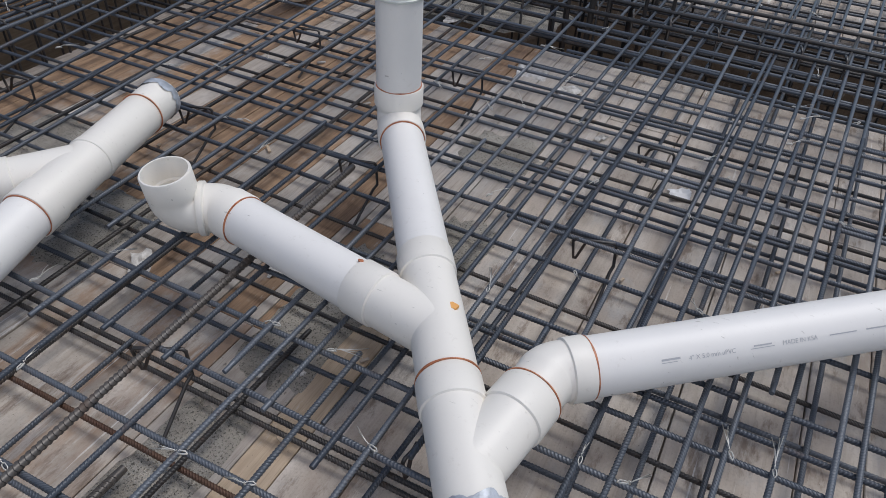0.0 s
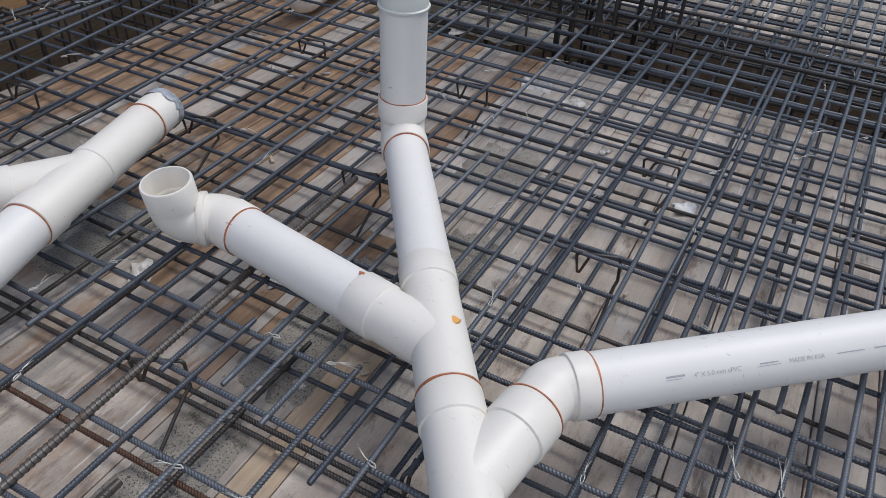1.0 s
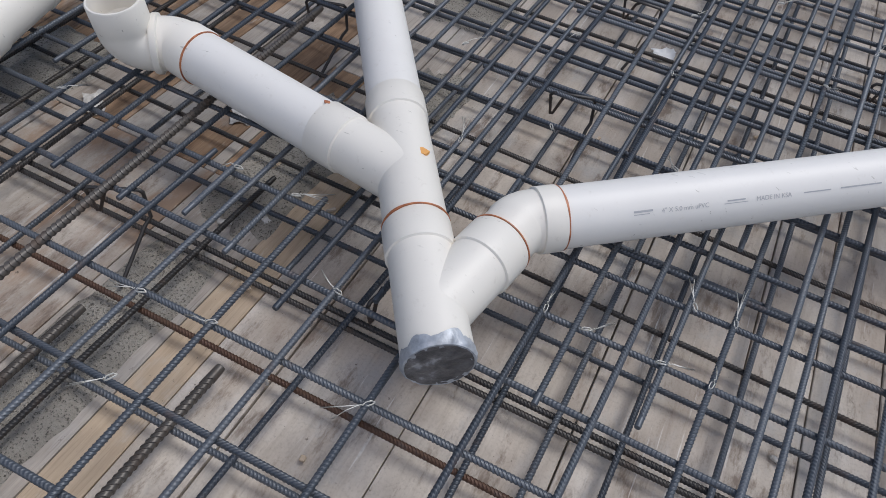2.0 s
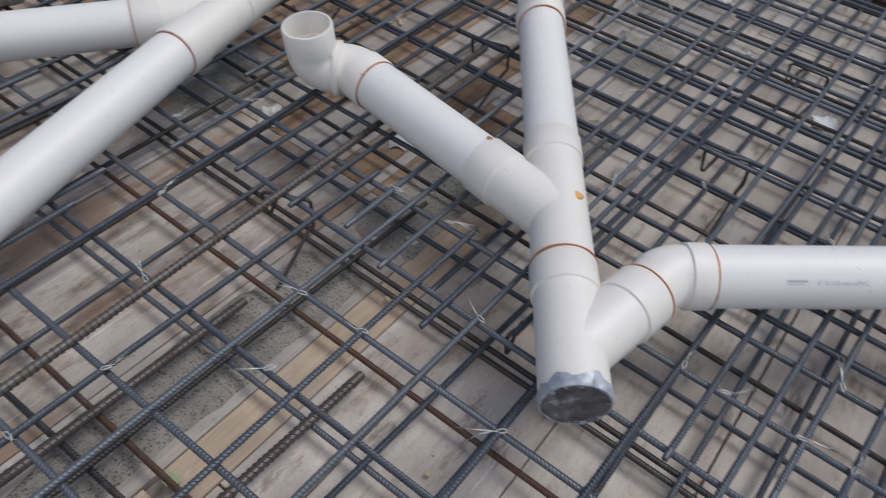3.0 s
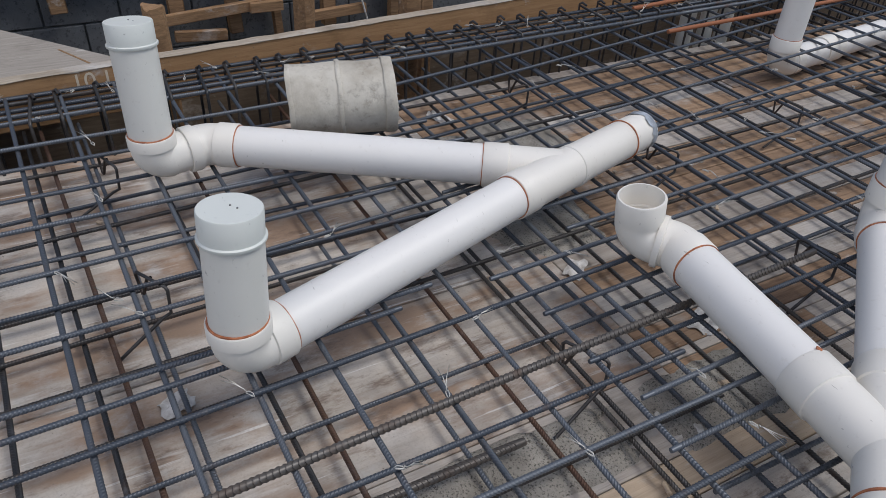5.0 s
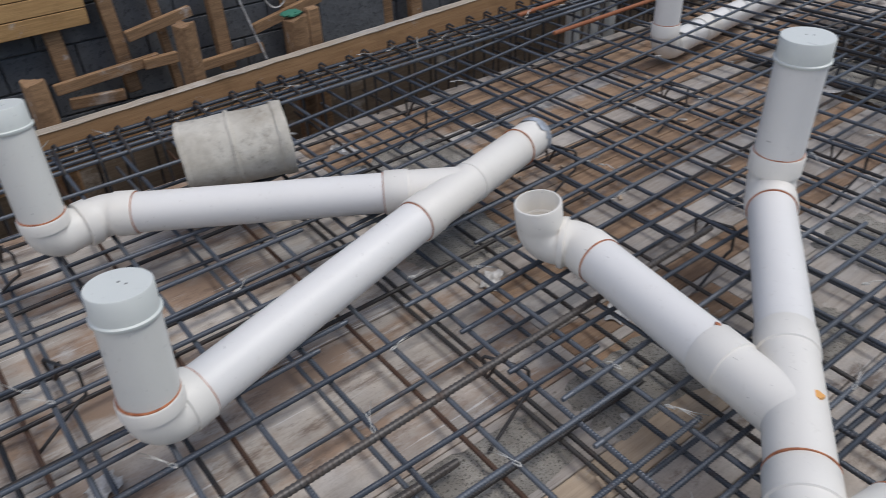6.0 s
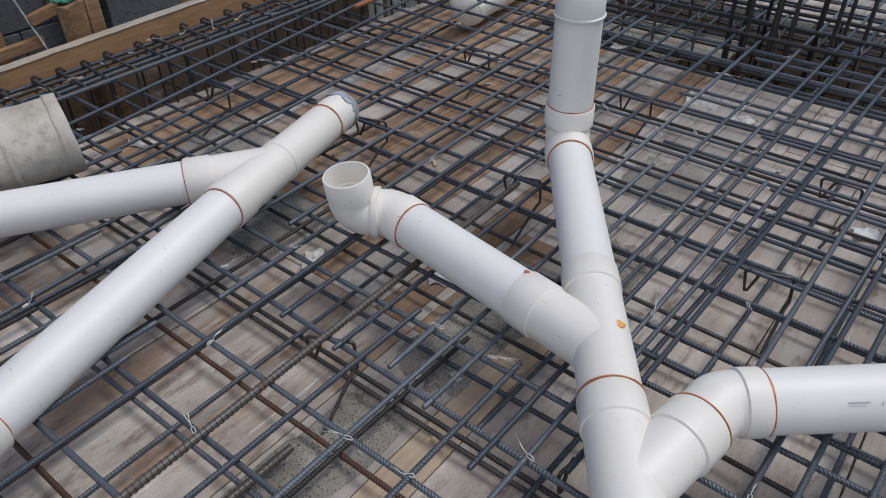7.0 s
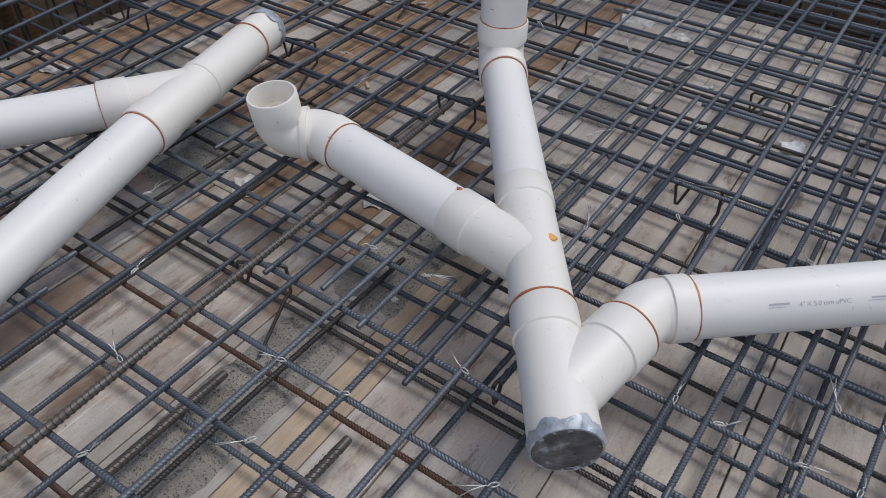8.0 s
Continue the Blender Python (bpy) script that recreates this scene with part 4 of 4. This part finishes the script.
lo = [bm.verts.new((x, y, 0.082)) for x, y in outline]
bm.faces.new(hi[::-1])
bm.faces.new(lo)
for i in range(5):
    j = (i + 1) % 5
    bm.faces.new((hi[i], hi[j], lo[j], lo[i]))
bmesh.ops.recalc_face_normals(bm, faces=bm.faces)
sheet = tagged(part("plywood_sheet", bm, SHEET, None, "", False), "grey-beige plywood sheet lying behind the form board", "plywood sheet")
slit = box(bmesh.new(), (0, -0.004, 0.0985), (0.23, 0.004, 0.1012), 0, Matrix.Translation((-2.902, 0.126, 0)) @ Matrix.Rotation(radians(26.5), 4, "Z"))
part("slit", slit, PROP, sheet, "dark saw slit", False)
post(-2.9, -0.35, 0.082, 0.05, 0.05, label="sawn round timber prop under the plywood sheet", round_=True)
cloth = bmesh.new()
bmesh.ops.create_icosphere(cloth, subdivisions=3, radius=1)
for q in cloth.verts:
    q.co = Vector((q.co.x * 0.034, q.co.y * 0.042, q.co.z * 0.012)) * (1 + 0.35 * noise.noise(q.co * 2.5))
GREEN = mat("green_cloth", (0.035, 0.17, 0.11), 0.8)
tagged(part("cloth_scrap", cloth, GREEN), "scrap of green cloth on a timber stub", "cloth").location = (-2.64, 1.4, 0.325)
bent_bar("hanging_cord", [(-4.3, 1.75, 0.5), (-4.3, 1.8, 0.1), (-4.3, 1.88, -0.2), (-4.3, 1.95, -0.45)], 0.006, PAPER, "pale cord hanging from the props", "cord", "")
loop = [(-4.3, 2.08 + 0.09 * math.cos(a), 0.0 + 0.15 * math.sin(a)) for a in [0.4 + 5.4 * k / 20 for k in range(21)]]
bent_bar("hanging_cord", loop, 0.005, PAPER, "pale cord looped over the props", "cord", "")


# ---- spilled cement and scraps on the deck ----
def spill(cx, cy, wx, wy, seed, label="rough grey cement spilled on the deck boards", h=0.006):
    """A thin crust with an uneven rim."""
    bm = bmesh.new()
    n, rings = 64, 7
    last = None
    for k in range(rings, -1, -1):
        row = []
        for i in range(n):
            a = 2 * math.pi * i / n
            c, s = math.cos(a), math.sin(a)
            rim = 1 / max(abs(c), abs(s)) ** 0.7
            rim *= 1 + 0.2 * noise.noise(Vector((c * 1.7, s * 1.7, seed))) + 0.16 * noise.noise(Vector((c * 6, s * 6, seed)))
            f = k / rings
            x, y = cx + wx * rim * c * f, cy + wy * rim * s * f
            z = -0.004 if k == rings else 0.004 + h * (0.6 + noise.noise(Vector((x * 14, y * 14, seed)))) * (1 - f ** 6)
            row.append(bm.verts.new((x, y, z)))
        if last:
            for i in range(n):
                j = (i + 1) % n
                bm.faces.new((last[i], last[j], row[j], row[i]))
        last = row
    bmesh.ops.remove_doubles(bm, verts=bm.verts, dist=1e-6)
    tagged(part("cement_spill", bm, CEMENT), label, "cement spill", "cement spills", kind="stuff")


for cx, cy, wx, wy, seed in ((-0.675, 0.58, 0.085, 0.36, 1), (-0.66, 1.25, 0.1, 0.24, 2), (-0.5, 1.6, 0.08, 0.15, 3), (-0.6, 2.08, 0.12, 0.15, 4), (-1.35, 1.2, 0.14, 0.16, 5), (-1.75, 1.35, 0.22, 0.25, 6), (-1.1, 3.2, 0.3, 0.2, 7)):
    spill(cx, cy, wx, wy, seed)


def scrap(x, y, w, l, turn, label="pale torn paper scrap lying on the deck", z=0.008, tilt=6, material=PAPER):
    bm = bmesh.new()
    bmesh.ops.create_grid(bm, x_segments=10, y_segments=10, size=0.5)
    for q in bm.verts:
        c = Vector((q.co.x * 3, q.co.y * 3, x * 7 + y))
        edge = 1 + 0.3 * noise.noise(c * 0.9) + 0.12 * noise.noise(c * 3)
        q.co = Vector((q.co.x * w * edge, q.co.y * l * (2 - edge), 0.16 * w * noise.noise(c * 1.4)))
    bmesh.ops.solidify(bm, geom=bm.faces[:], thickness=0.0015)
    ob = tagged(part("paper_scrap", bm, material), label, "scrap", "scraps on the deck")
    ob.matrix_world = pose(x, y, z, tilt, 0, turn)


for x, y, w, l, turn in ((-0.84, 1.32, 0.06, 0.075, 30), (-0.72, 2.68, 0.12, 0.08, 10), (-1.14, 1.16, 0.05, 0.07, 40), (-0.6, 1.07, 0.016, 0.03, 70), (-1.12, 0.15, 0.05, 0.06, 10), (-2.05, 1.25, 0.09, 0.05, 20), (-0.35, 2.35, 0.05, 0.02, 60), (-1.2, 3.0, 0.1, 0.06, 30), (-0.55, 2.62, 0.1, 0.06, 50)):
    scrap(x, y, w, l, turn)
scrap(-0.052, 2.155, 0.06, 0.055, 20, "clean white paper scrap lying on the deck", material=WHITE)


# splinters of timber and crumbs of cement lying on the deck
def wood_chip(x, y, l, w, turn):
    bm = box(bmesh.new(), (-l / 2, -w / 2, 0), (l / 2, w / 2, 0.006), 0.0015)
    for q in bm.verts:
        q.co.y *= 1 + 0.5 * noise.noise(Vector((q.co.x * 60, x * 9, y * 9)))
    ob = tagged(part("wood_chip", bm, random.choice((DECK_FRESH, DECK_GREY, PAPER)), None, "", False), "small sawn splinter lying on the deck", "wood chip", "wood chips")
    ob.matrix_world = pose(x, y, 0.004, 0, random.uniform(-6, 6), turn)


wood_chip(-0.66, 1.02, 0.03, 0.012, 20)
for k in range(46):
    wood_chip(random.uniform(-1.9, 0.7), random.uniform(0.1, 2.6), random.uniform(0.01, 0.035), random.uniform(0.005, 0.012), random.uniform(0, 180))

# chalk mark on the form board
for k, (y, text) in enumerate(((0.133, "1"), (0.17, "0"), (0.222, "1"))):
    cu = bpy.data.curves.new("text", "FONT")
    cu.body, cu.size, cu.extrude = text, 0.075, 0.0006
    tmp = new("text", cu)
    me = bpy.data.meshes.new_from_object(tmp.evaluated_get(bpy.context.evaluated_depsgraph_get()))
    bpy.data.objects.remove(tmp)
    me.materials.append(CHALK)
    ob = tagged(new("chalk_mark", me), "pale chalk figure")
    ob.parent = side
    ob.matrix_parent_inverse = side.matrix_world.inverted()
    ob.matrix_world = pose(-2.4444 - 0.0384 * y, y, 0.127, 90, 0, 92.2)

# ---- deck boards ----
def make_boards():
    kinds = {}

    def lay(x0, x1, y0, y1, material):
        spans = [(y0, y1)]
        if x1 > BEAM_X0:
            spans = [(a, b) for a, b in ((y0, min(y1, BEAM_Y0 - 0.02)), (max(y0, BEAM_Y1 + 0.02), y1)) if b - a > 0.05]
        for a, b in spans:
            size = (round(x1 - x0 - 0.003, 3), round(b - a - 0.003, 2))
            key = (size, material.name)
            if key not in kinds:
                me = bpy.data.meshes.new("plank")
                bm = box(bmesh.new(), (-size[0] / 2, -size[1] / 2, -0.02), (size[0] / 2, size[1] / 2, 0), 0.0015)
                bm.to_mesh(me)
                bm.free()
                me.materials.append(material)
                kinds[key] = me
            ob = new("plank", kinds[key])
            ob.parent = deck
            ob.location = ((x0 + x1) / 2, (a + b) / 2, random.uniform(-0.0015, 0.0015))
            ob.rotation_euler = (0, random.uniform(-0.004, 0.004) if x1 - x0 < 0.2 else 0, random.uniform(-0.0015, 0.0015))

    def strips(xa, xb, ya, yb, widths, materials, lengths=(1.3, 2.6)):
        x = xa
        while x < xb - 0.02:
            w = min(random.choice(widths), xb - x)
            y = ya
            while y < yb - 0.01:
                l = random.uniform(*lengths)
                if yb - y - l < 0.4:
                    l = yb - y
                lay(x, x + w, y, y + l, random.choice(materials))
                y += l
            x += w

    # broad sheets near the camera, narrow boards beyond and to the far side
    strips(X0, -0.775, Y0, 1.13, (0.49, 0.52, 0.465), (DECK_PLY,), (1.2, 1.5))
    strips(-0.775, -0.575, Y0, 1.13, (0.2,), (DECK_GREY,), (1.2, 2.0))
    lay(-0.575, -0.49, Y0, 0.375, DECK_FRESH)
    lay(-0.575, -0.49, 0.405, 1.6, DECK_FRESH)
    stain = smear(Vector((-0.552, 0.409, 0.002)), 0.022)
    part("paint_mark", stain, GREEN_PAINT, deck, "faded green paint on a board's end")
    strips(-0.775, -0.575, 1.13, 1.6, (0.1,), (DECK_GREY, DECK_BROWN))
    strips(X0, -0.775, 1.13, 3.4, (0.075, 0.09, 0.1), (DECK_BROWN, DECK_BROWN, DECK_GREY))
    strips(-0.775, -0.49, 1.6, 3.4, (0.095,), (DECK_BROWN, DECK_GREY))
    strips(-0.49, X1, Y0, 3.4, (0.12, 0.24, 0.25), (DECK_PALE, DECK_PALE, DECK_PALE, DECK_GREY))
    strips(X0, X1, 3.4, Y1, (0.12, 0.14), (DECK_GREY, DECK_BROWN, DECK_PALE))


make_boards()
